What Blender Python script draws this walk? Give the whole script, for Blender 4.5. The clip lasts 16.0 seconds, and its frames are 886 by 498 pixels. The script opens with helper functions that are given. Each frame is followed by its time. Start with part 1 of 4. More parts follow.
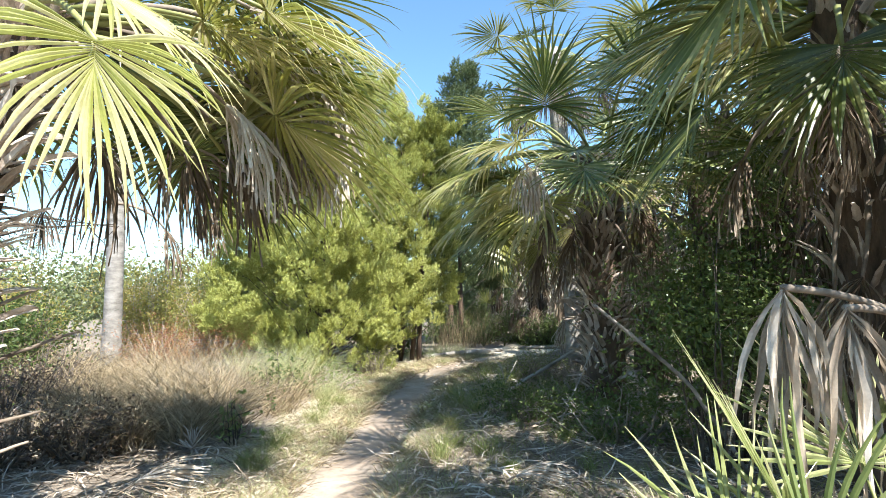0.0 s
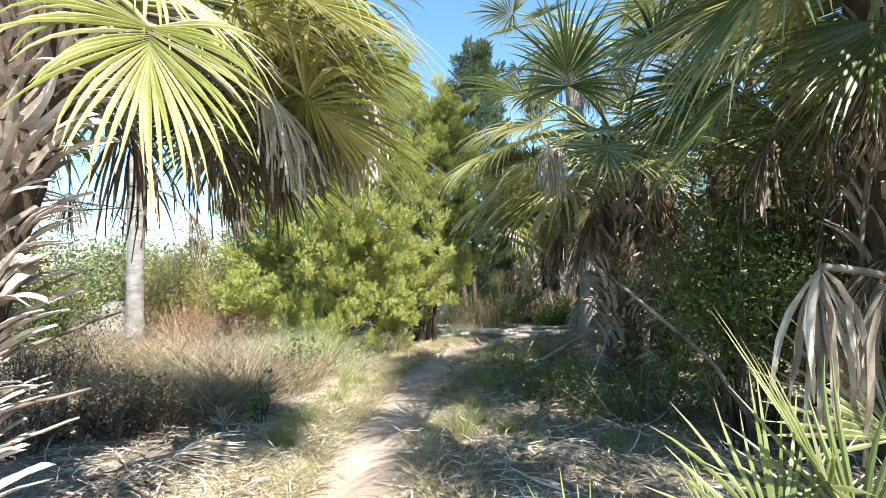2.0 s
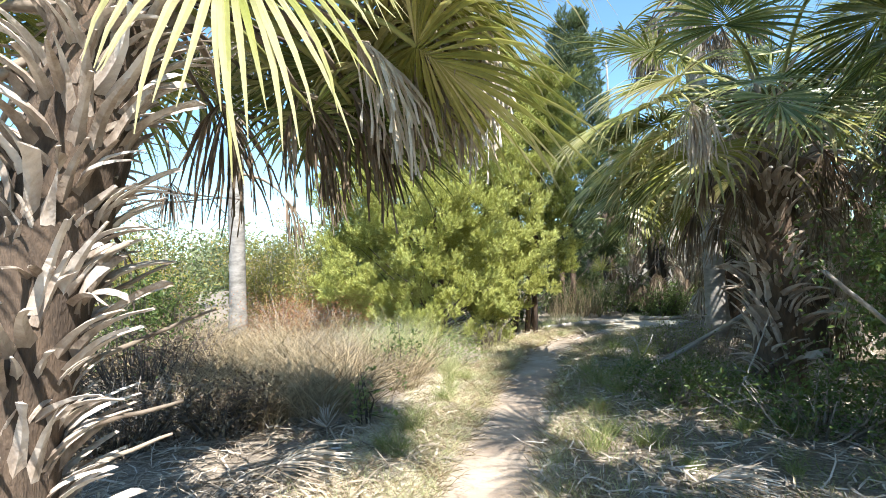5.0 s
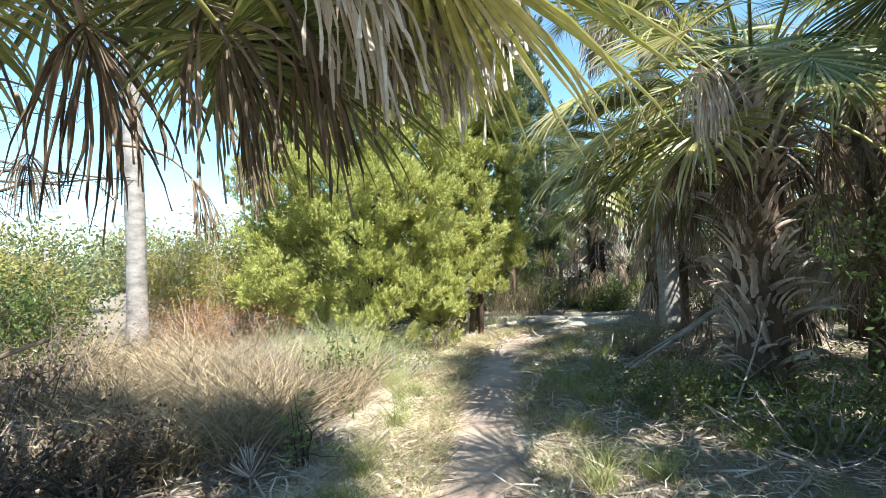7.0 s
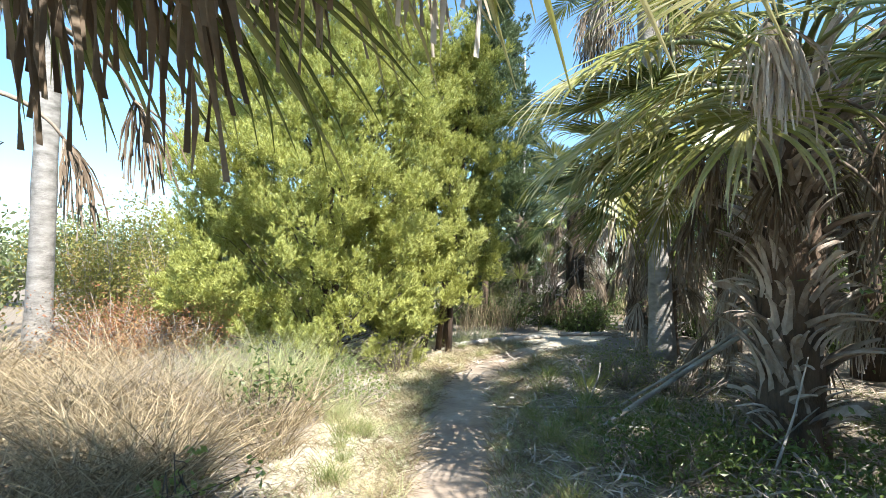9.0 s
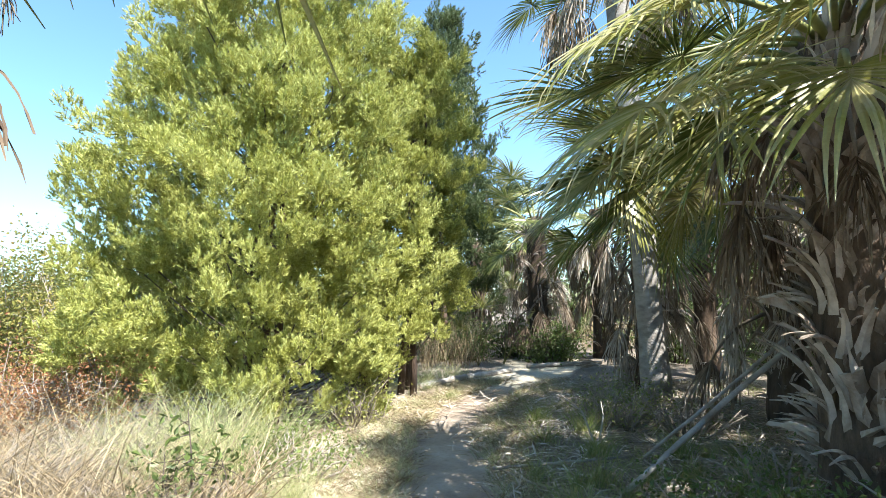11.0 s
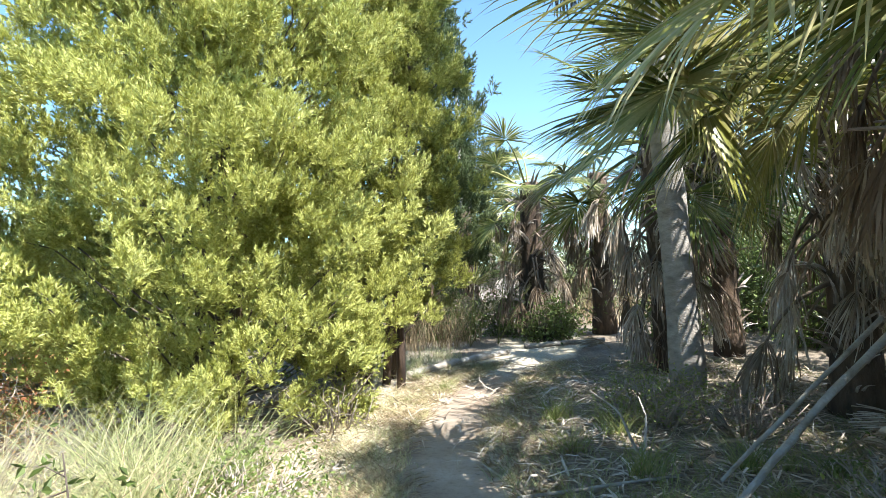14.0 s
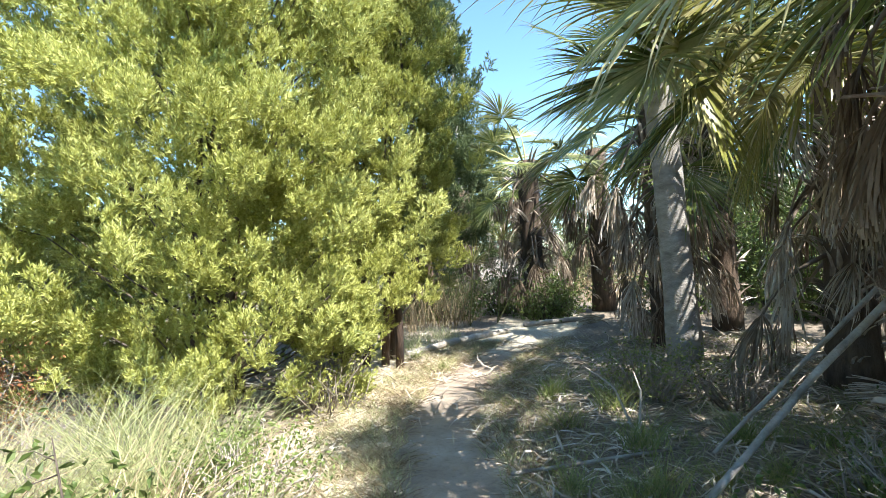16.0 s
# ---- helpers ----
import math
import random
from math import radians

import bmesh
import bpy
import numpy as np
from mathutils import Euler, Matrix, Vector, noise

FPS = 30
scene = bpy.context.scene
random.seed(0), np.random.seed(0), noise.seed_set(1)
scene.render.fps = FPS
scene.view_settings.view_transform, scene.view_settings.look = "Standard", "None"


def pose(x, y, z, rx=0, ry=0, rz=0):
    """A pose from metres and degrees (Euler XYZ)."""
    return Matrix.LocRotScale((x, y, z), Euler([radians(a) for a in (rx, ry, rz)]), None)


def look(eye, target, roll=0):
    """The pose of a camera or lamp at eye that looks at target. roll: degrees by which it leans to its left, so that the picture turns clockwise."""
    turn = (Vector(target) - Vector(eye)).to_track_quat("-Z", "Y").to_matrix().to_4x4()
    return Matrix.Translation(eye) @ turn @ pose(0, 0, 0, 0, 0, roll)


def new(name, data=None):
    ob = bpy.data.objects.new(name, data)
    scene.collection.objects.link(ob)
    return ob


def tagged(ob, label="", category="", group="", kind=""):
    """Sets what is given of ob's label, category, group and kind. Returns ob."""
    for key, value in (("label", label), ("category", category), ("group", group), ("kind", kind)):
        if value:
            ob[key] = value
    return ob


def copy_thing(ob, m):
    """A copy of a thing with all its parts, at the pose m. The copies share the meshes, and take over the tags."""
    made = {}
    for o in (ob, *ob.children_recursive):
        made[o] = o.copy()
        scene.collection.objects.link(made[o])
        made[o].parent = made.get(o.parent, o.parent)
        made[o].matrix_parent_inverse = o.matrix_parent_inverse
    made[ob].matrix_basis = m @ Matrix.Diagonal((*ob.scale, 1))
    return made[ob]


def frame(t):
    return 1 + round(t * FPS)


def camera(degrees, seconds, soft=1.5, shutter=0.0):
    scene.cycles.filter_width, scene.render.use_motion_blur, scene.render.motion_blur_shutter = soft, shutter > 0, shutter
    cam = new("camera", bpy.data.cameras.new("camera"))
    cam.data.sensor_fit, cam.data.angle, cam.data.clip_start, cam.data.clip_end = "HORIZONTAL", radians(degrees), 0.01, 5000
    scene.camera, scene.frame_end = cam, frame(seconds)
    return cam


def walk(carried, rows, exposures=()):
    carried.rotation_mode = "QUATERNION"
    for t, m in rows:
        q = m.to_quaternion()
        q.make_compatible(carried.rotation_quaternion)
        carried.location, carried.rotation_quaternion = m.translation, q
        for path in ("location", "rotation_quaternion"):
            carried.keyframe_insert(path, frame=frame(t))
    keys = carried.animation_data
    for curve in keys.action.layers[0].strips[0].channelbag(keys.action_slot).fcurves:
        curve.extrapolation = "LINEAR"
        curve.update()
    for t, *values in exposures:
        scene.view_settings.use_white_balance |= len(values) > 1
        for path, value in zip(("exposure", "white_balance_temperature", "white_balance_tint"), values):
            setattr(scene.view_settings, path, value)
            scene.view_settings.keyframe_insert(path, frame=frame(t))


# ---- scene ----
cam = camera(80.1, 16.0, soft=0.45)
PATH = [
    (0, (1.587, 1.990, 1.403), (1.407, 3.973, 1.587), -0.1),
    (0.5, (1.570, 1.984, 1.397), (1.380, 3.969, 1.542), -0.9),
    (1, (1.531, 1.978, 1.402), (1.336, 3.965, 1.529), -1.4),
    (1.5, (1.499, 1.958, 1.400), (1.298, 3.945, 1.518), -0.6),
    (2, (1.465, 1.941, 1.400), (1.250, 3.926, 1.513), -0.3),
    (2.5, (1.429, 1.940, 1.401), (1.202, 3.923, 1.518), 0.6),
    (3, (1.413, 1.959, 1.405), (1.114, 3.934, 1.505), 0.6),
    (3.5, (1.410, 2.096, 1.409), (0.954, 4.042, 1.487), 0.8),
    (4, (1.344, 2.231, 1.408), (0.812, 4.158, 1.476), -0.7),
    (4.5, (1.233, 2.370, 1.406), (0.683, 4.292, 1.473), -1.0),
    (5, (1.097, 2.520, 1.406), (0.567, 4.447, 1.476), -1.0),
    (5.5, (0.958, 2.687, 1.408), (0.463, 4.624, 1.481), -1.0),
    (6, (0.833, 2.879, 1.411), (0.371, 4.824, 1.483), -1.0),
    (6.5, (0.744, 3.102, 1.410), (0.289, 5.049, 1.473), -0.8),
    (7, (0.626, 3.389, 1.405), (0.370, 5.372, 1.457), -1.6),
    (7.5, (0.550, 3.617, 1.396), (0.335, 5.604, 1.341), -2.7),
    (8, (0.602, 3.921, 1.395), (0.359, 5.906, 1.353), -2.7),
    (8.5, (0.608, 4.177, 1.417), (0.329, 6.158, 1.407), -1.0),
    (9, (0.552, 4.462, 1.424), (0.403, 6.455, 1.504), 1.4),
    (9.5, (0.469, 4.738, 1.417), (0.412, 6.731, 1.566), -0.6),
    (10, (0.375, 5.003, 1.406), (0.379, 6.993, 1.599), -1.0),
    (10.5, (0.285, 5.256, 1.394), (0.328, 7.244, 1.607), -1.0),
    (11, (0.215, 5.495, 1.382), (0.283, 7.483, 1.587), -1.0),
    (11.5, (0.182, 5.719, 1.372), (0.267, 7.710, 1.541), -1.9),
    (12, (0.202, 5.926, 1.375), (0.303, 7.921, 1.477), -4.1),
    (12.5, (0.239, 6.140, 1.387), (0.286, 8.136, 1.494), -0.9),
    (13, (0.225, 6.346, 1.383), (0.196, 8.343, 1.494), -1.8),
    (13.5, (0.153, 6.535, 1.387), (0.259, 8.528, 1.508), -1.9),
    (14, (0.118, 6.693, 1.392), (0.261, 8.685, 1.502), -2.2),
    (14.5, (0.137, 6.744, 1.391), (0.244, 8.739, 1.479), -1.8),
    (15, (0.171, 6.721, 1.383), (0.259, 8.718, 1.450), -2.9),
    (15.5, (0.181, 6.719, 1.379), (0.342, 8.712, 1.430), -3.1),
    (16, (0.192, 6.716, 1.378), (0.325, 8.711, 1.415), -3.3),
]
walk(cam, [(t, look(eye, target, roll)) for t, eye, target, roll in PATH],
     exposures=[(0, 1.55), (9, 1.6), (11.5, 1.75), (16, 1.78)])

# ---- world, sun, exposure ----
SUN_DIR = Vector((0.46, -0.56, 1.0)).normalized()
world = bpy.data.worlds.new("sky")
scene.world = world
world.use_nodes = True
wt = world.node_tree
sky = wt.nodes.new("ShaderNodeTexSky")
sky.sky_type = "NISHITA"
sky.sun_disc = False
sky.sun_elevation = math.asin(SUN_DIR.z)
sky.sun_rotation = math.atan2(SUN_DIR.x, SUN_DIR.y)
sky.air_density, sky.dust_density, sky.ozone_density = 1.0, 0.3, 0.6
tint = wt.nodes.new("ShaderNodeMix")
tint.data_type, tint.blend_type = "RGBA", "MULTIPLY"
tint.inputs[0].default_value, tint.inputs[7].default_value = 1.0, (0.8, 1.06, 1.16, 1)
wt.links.new(sky.outputs[0], tint.inputs[6])
wt.links.new(tint.outputs[2], wt.nodes["Background"].inputs[0])
wt.nodes["Background"].inputs[1].default_value = 0.1
sun_data = bpy.data.lights.new("sun", "SUN")
sun_data.energy, sun_data.angle, sun_data.color = 5.0, radians(0.53), (1.0, 0.965, 0.91)
sun = new("sun", sun_data)
sun.matrix_world = look(SUN_DIR * 40, (0, 0, 0))


# ---- materials ----
def nodes_of(name):
    m = bpy.data.materials.new(name)
    m.use_nodes = True
    nt = m.node_tree
    return m, nt, nt.nodes["Principled BSDF"]


def noise_node(nt, scale, detail=4.0, coord=None, rough=0.6):
    n = nt.nodes.new("ShaderNodeTexNoise")
    n.inputs["Scale"].default_value, n.inputs["Detail"].default_value = scale, detail
    n.inputs["Roughness"].default_value = rough
    if coord is not None:
        nt.links.new(coord, n.inputs["Vector"])
    return n


def ramp(nt, src, stops):
    r = nt.nodes.new("ShaderNodeValToRGB")
    while len(r.color_ramp.elements) < len(stops):
        r.color_ramp.elements.new(0.5)
    for e, (p, c) in zip(r.color_ramp.elements, stops):
        e.position, e.color = p, (*c, 1)
    nt.links.new(src, r.inputs[0])
    return r


def mixed(nt, fac, a, b, mode="MIX"):
    m = nt.nodes.new("ShaderNodeMix")
    m.data_type, m.blend_type = "RGBA", mode
    for value, slot in ((fac, 0), (a, 6), (b, 7)):
        if isinstance(value, (int, float)):
            m.inputs[slot].default_value = value
        elif isinstance(value, tuple):
            m.inputs[slot].default_value = (*value, 1)
        else:
            nt.links.new(value, m.inputs[slot])
    return m.outputs[2]


def foliage(name, dark, light, tip=None, through_it=0.35, rough=0.45, scale=2.0, grain=60.0):
    """Leaf paint that varies leaf by leaf, object by object and in patches; some light passes through."""
    m, nt, b = nodes_of(name)
    geo = nt.nodes.new("ShaderNodeAttribute")
    geo.attribute_name = "tone"
    info = nt.nodes.new("ShaderNodeObjectInfo")
    co = nt.nodes.new("ShaderNodeTexCoord").outputs["Object"]
    patch = noise_node(nt, scale, 3.0, co)
    add = nt.nodes.new("ShaderNodeMath")
    add.operation = "MULTIPLY_ADD"
    nt.links.new(geo.outputs["Fac"], add.inputs[0])
    add.inputs[1].default_value = 0.5
    nt.links.new(patch.outputs[0], add.inputs[2])
    add2 = nt.nodes.new("ShaderNodeMath")
    add2.operation = "MULTIPLY_ADD"
    nt.links.new(info.outputs["Random"], add2.inputs[0])
    add2.inputs[1].default_value = 0.3
    nt.links.new(add.outputs[0], add2.inputs[2])
    stops = [(0.35, dark), (1.05, light)] if tip is None else [(0.35, dark), (0.85, light), (1.15, tip)]
    top = stops[-1][0]
    div = nt.nodes.new("ShaderNodeMath")
    div.operation = "DIVIDE"
    nt.links.new(add2.outputs[0], div.inputs[0])
    div.inputs[1].default_value = top
    col = ramp(nt, div.outputs[0], [(p / top, c) for p, c in stops]).outputs[0]
    fine = noise_node(nt, grain, 2.0, co)
    col = mixed(nt, 0.35, col, ramp(nt, fine.outputs[0], [(0.3, (0.45, 0.45, 0.45)), (0.7, (1, 1, 1))]).outputs[0], "MULTIPLY")
    nt.links.new(col, b.inputs["Base Color"])
    b.inputs["Roughness"].default_value = rough
    tr = nt.nodes.new("ShaderNodeBsdfTranslucent")
    nt.links.new(col, tr.inputs[0])
    mx = nt.nodes.new("ShaderNodeMixShader")
    mx.inputs[0].default_value = through_it
    nt.links.new(b.outputs[0], mx.inputs[1])
    nt.links.new(tr.outputs[0], mx.inputs[2])
    nt.links.new(mx.outputs[0], nt.nodes["Material Output"].inputs[0])
    return m


def rough_stuff(name, stops, scale=6.0, stretch=(1, 1, 1), bump=0.3, rough=0.9, detail=6.0):
    m, nt, b = nodes_of(name)
    co = nt.nodes.new("ShaderNodeTexCoord").outputs["Object"]
    mp = nt.nodes.new("ShaderNodeMapping")
    mp.inputs["Scale"].default_value = stretch
    nt.links.new(co, mp.inputs[0])
    n = noise_node(nt, scale, detail, mp.outputs[0], 0.65)
    info = nt.nodes.new("ShaderNodeObjectInfo")
    ad = nt.nodes.new("ShaderNodeMath")
    ad.operation = "MULTIPLY_ADD"
    nt.links.new(info.outputs["Random"], ad.inputs[0])
    ad.inputs[1].default_value = 0.22
    sub = nt.nodes.new("ShaderNodeMath")
    sub.operation = "SUBTRACT"
    nt.links.new(n.outputs[0], sub.inputs[0])
    sub.inputs[1].default_value = 0.11
    nt.links.new(sub.outputs[0], ad.inputs[2])
    nt.links.new(ramp(nt, ad.outputs[0], stops).outputs[0], b.inputs["Base Color"])
    b.inputs["Roughness"].default_value = rough
    fine = noise_node(nt, scale * 7, 4.0, mp.outputs[0])
    bp = nt.nodes.new("ShaderNodeBump")
    bp.inputs["Strength"].default_value, bp.inputs["Distance"].default_value = bump, 0.02
    nt.links.new(fine.outputs[0], bp.inputs["Height"])
    nt.links.new(bp.outputs[0], b.inputs["Normal"])
    return m


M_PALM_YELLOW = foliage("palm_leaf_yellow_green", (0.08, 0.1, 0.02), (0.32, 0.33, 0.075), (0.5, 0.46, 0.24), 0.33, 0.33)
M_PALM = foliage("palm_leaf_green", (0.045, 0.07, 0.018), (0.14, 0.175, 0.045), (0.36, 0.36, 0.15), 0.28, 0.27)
M_PALM_DEAD = foliage("palm_leaf_dead", (0.16, 0.115, 0.075), (0.46, 0.38, 0.29), (0.72, 0.66, 0.58), 0.15, 0.75)
M_PALM_BROWN = foliage("palm_leaf_brown", (0.06, 0.04, 0.026), (0.2, 0.145, 0.095), (0.42, 0.35, 0.27), 0.12, 0.8)
M_PALMETTO = foliage("palmetto_leaf", (0.07, 0.11, 0.032), (0.26, 0.3, 0.1), (0.5, 0.5, 0.26), 0.3, 0.35)
M_PETIOLE = rough_stuff("petiole_green", [(0.3, (0.1, 0.12, 0.03)), (0.7, (0.3, 0.3, 0.1))], 4, (1, 1, 1), 0.1, 0.5)
M_PETIOLE_DEAD = rough_stuff("petiole_dead", [(0.3, (0.1, 0.075, 0.055)), (0.7, (0.33, 0.27, 0.21))], 5, (1, 1, 1), 0.3, 0.85)
M_BOOT = rough_stuff("palm_boot", [(0.25, (0.08, 0.055, 0.04)), (0.45, (0.3, 0.24, 0.19)), (0.7, (0.62, 0.56, 0.5))], 7, (1, 1, 0.4), 0.5, 0.9)
M_FIBRE = rough_stuff("palm_fibre", [(0.3, (0.04, 0.028, 0.02)), (0.7, (0.16, 0.11, 0.075))], 14, (1, 1, 0.3), 0.8, 0.95)
M_TRUNK_GREY = rough_stuff("palm_bark_grey", [(0.25, (0.13, 0.12, 0.105)), (0.5, (0.28, 0.26, 0.235)), (0.8, (0.44, 0.42, 0.385))], 5, (1, 1, 2.2), 0.6, 0.9)
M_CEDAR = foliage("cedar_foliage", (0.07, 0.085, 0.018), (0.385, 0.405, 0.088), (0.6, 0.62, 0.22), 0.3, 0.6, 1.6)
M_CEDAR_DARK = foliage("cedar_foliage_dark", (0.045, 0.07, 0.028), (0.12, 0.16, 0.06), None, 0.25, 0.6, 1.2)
M_BARK = rough_stuff("cedar_bark", [(0.3, (0.04, 0.026, 0.02)), (0.7, (0.17, 0.115, 0.08))], 6, (3, 3, 0.4), 0.8, 0.95)
M_TWIG = rough_stuff("grey_twig", [(0.3, (0.16, 0.13, 0.1)), (0.7, (0.42, 0.37, 0.32))], 9, (1, 1, 1), 0.4, 0.9)
M_TWIG_DARK = rough_stuff("dark_twig", [(0.3, (0.045, 0.035, 0.028)), (0.7, (0.15, 0.12, 0.095))], 9, (1, 1, 1), 0.4, 0.9)
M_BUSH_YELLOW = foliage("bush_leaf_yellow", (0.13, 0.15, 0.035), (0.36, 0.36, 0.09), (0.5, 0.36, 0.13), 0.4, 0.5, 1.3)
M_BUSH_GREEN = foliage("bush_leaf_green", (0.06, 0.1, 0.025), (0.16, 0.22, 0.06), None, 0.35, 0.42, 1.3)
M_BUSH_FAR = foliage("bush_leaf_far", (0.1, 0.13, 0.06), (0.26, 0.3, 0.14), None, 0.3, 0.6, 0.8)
M_BUSH_RED = foliage("shrub_leaf_red", (0.16, 0.055, 0.03), (0.4, 0.17, 0.08), (0.45, 0.32, 0.14), 0.35, 0.6, 2.0)
M_BUSH_BROWN = foliage("brush_leaf_brown", (0.05, 0.035, 0.022), (0.16, 0.11, 0.07), (0.3, 0.24, 0.16), 0.2, 0.8, 2.0)
M_SPRIG = foliage("sprig_leaf", (0.09, 0.14, 0.035), (0.26, 0.33, 0.1), None, 0.35, 0.35)
M_GRASS_TAN = foliage("grass_tan", (0.08, 0.06, 0.03), (0.27, 0.205, 0.115), (0.58, 0.47, 0.3), 0.2, 0.7)
M_GRASS_GREY = foliage("grass_grey", (0.16, 0.14, 0.115), (0.42, 0.38, 0.34), None, 0.25, 0.8)
M_GRASS_PALE = foliage("grass_pale_green", (0.2, 0.26, 0.1), (0.42, 0.47, 0.22), (0.66, 0.62, 0.36), 0.35, 0.55)
M_GRASS_GREEN = foliage("grass_green", (0.09, 0.14, 0.035), (0.24, 0.3, 0.09), (0.42, 0.4, 0.18), 0.35, 0.5)
M_LITTER = foliage("leaf_litter", (0.14, 0.105, 0.07), (0.42, 0.35, 0.27), (0.68, 0.62, 0.54), 0.08, 0.85)
M_LOG = rough_stuff("weathered_wood", [(0.25, (0.12, 0.105, 0.09)), (0.5, (0.32, 0.295, 0.26)), (0.8, (0.52, 0.49, 0.45))], 5, (1, 1, 1), 0.7, 0.92)


def ground_material():
    m, nt, b = nodes_of("ground_sand_and_litter")
    co = nt.nodes.new("ShaderNodeTexCoord").outputs["Object"]
    at = nt.nodes.new("ShaderNodeAttribute")
    at.attribute_name = "trodden"
    st = nt.nodes.new("ShaderNodeAttribute")
    st.attribute_name = "straw"
    big = noise_node(nt, 1.3, 5, co)
    fine = noise_node(nt, 28, 6, co, 0.7)
    grit = noise_node(nt, 160, 3, co)
    soil = ramp(nt, fine.outputs[0], [(0.3, (0.075, 0.058, 0.042)), (0.52, (0.2, 0.165, 0.125)), (0.75, (0.42, 0.36, 0.3))]).outputs[0]
    straw = ramp(nt, fine.outputs[0], [(0.3, (0.24, 0.205, 0.14)), (0.5, (0.46, 0.41, 0.31)), (0.75, (0.64, 0.6, 0.5))]).outputs[0]
    sand = ramp(nt, big.outputs[0], [(0.3, (0.23, 0.17, 0.125)), (0.55, (0.36, 0.295, 0.23)), (0.75, (0.5, 0.44, 0.37))]).outputs[0]
    sand = mixed(nt, 0.5, sand, ramp(nt, grit.outputs[0], [(0.3, (0.6, 0.58, 0.56)), (0.7, (1, 1, 1))]).outputs[0], "MULTIPLY")
    sand = mixed(nt, 0.35, sand, ramp(nt, fine.outputs[0], [(0.36, (0.5, 0.45, 0.4)), (0.5, (1, 1, 1))]).outputs[0], "MULTIPLY")

    def edged(fac, noise_out, lo, hi):
        ad = nt.nodes.new("ShaderNodeMath")
        ad.operation = "MULTIPLY_ADD"
        nt.links.new(noise_out, ad.inputs[0])
        ad.inputs[1].default_value = 0.9
        nt.links.new(fac, ad.inputs[2])
        r = nt.nodes.new("ShaderNodeMapRange")
        r.inputs[1].default_value, r.inputs[2].default_value = lo, hi
        nt.links.new(ad.outputs[0], r.inputs[0])
        return r.outputs[0]
    patchy = noise_node(nt, 5, 5, co)
    col = mixed(nt, edged(st.outputs["Fac"], patchy.outputs[0], 0.75, 1.15), soil, straw)
    col = mixed(nt, edged(at.outputs["Fac"], patchy.outputs[0], 0.8, 1.1), col, sand)
    nt.links.new(col, b.inputs["Base Color"])
    b.inputs["Roughness"].default_value = 0.95
    bp = nt.nodes.new("ShaderNodeBump")
    bp.inputs["Strength"].default_value, bp.inputs["Distance"].default_value = 0.5, 0.02
    nt.links.new(fine.outputs[0], bp.inputs["Height"])
    nt.links.new(bp.outputs[0], b.inputs["Normal"])
    return m


# ---- mesh helpers ----
rng = np.random.default_rng(7)


def mesh_of(name, verts, faces, material, smooth=False):
    me = bpy.data.meshes.new(name)
    me.from_pydata([tuple(v) for v in verts], [], [tuple(f) for f in faces])
    me.materials.append(material)
    if smooth:
        me.polygons.foreach_set("use_smooth", [True] * len(me.polygons))
    me.update()
    return me


def fast_tris(name, tris, material, tone=None):
    """A mesh from an array of loose triangles or quads, shape (n, k, 3)."""
    n, k, _ = tris.shape
    me = bpy.data.meshes.new(name)
    me.vertices.add(n * k)
    me.vertices.foreach_set("co", tris.astype(np.float32).ravel())
    me.loops.add(n * k)
    me.loops.foreach_set("vertex_index", np.arange(n * k, dtype=np.int32))
    me.polygons.add(n)
    me.polygons.foreach_set("loop_start", np.arange(0, n * k, k, dtype=np.int32))
    me.update(calc_edges=True)
    me.materials.append(material)
    if tone is None:
        tone = rng.uniform(0, 1, n)
    me.attributes.new("tone", "FLOAT", "FACE").data.foreach_set("value", np.asarray(tone, np.float32))
    return me


def child(name, data, parent, label=""):
    ob = new(name, data)
    ob.parent = parent
    return tagged(ob, label)


def thing(name, x, y, z, label, category, group="", kind="", turn=0.0):
    ob = new(name)
    ob.matrix_basis = pose(x, y, z, 0, 0, turn)
    ob.empty_display_size = 0.2
    return tagged(ob, label, category, group, kind)


def unit(v):
    return v / max(np.linalg.norm(v), 1e-9)


def tube(points, radii, sides=8, wobble=0.0, seed=0):
    """Vertices and faces of a tapering tube along points, closed at both ends."""
    r = np.random.default_rng(seed)
    pts = np.asarray(points, float)
    verts, faces = [], []
    for i, p in enumerate(pts):
        d = unit(pts[min(i + 1, len(pts) - 1)] - pts[max(i - 1, 0)])
        a = unit(np.cross(d, (0.31, 0.95, 0.07) if abs(d[1]) < 0.9 else (1, 0, 0)))
        b = np.cross(d, a)
        for k in range(sides):
            t = 2 * math.pi * k / sides
            verts.append(p + (math.cos(t) * a + math.sin(t) * b) * radii[i] * (1 + wobble * r.uniform(-1, 1)))
    for i in range(len(pts) - 1):
        for k in range(sides):
            q = (k + 1) % sides
            faces.append((i * sides + k, i * sides + q, (i + 1) * sides + q, (i + 1) * sides + k))
    faces.append(tuple(range(sides - 1, -1, -1)))
    faces.append(tuple((len(pts) - 1) * sides + k for k in range(sides)))
    return verts, faces


def tubes_mesh(name, list_of, material, sides=5, wobble=0.1):
    verts, faces = [], []
    for i, (pts, radii) in enumerate(list_of):
        v, f = tube(pts, radii, sides, wobble, i)
        k = len(verts)
        verts += v
        faces += [tuple(a + k for a in q) for q in f]
    return mesh_of(name, verts, faces, material, True)


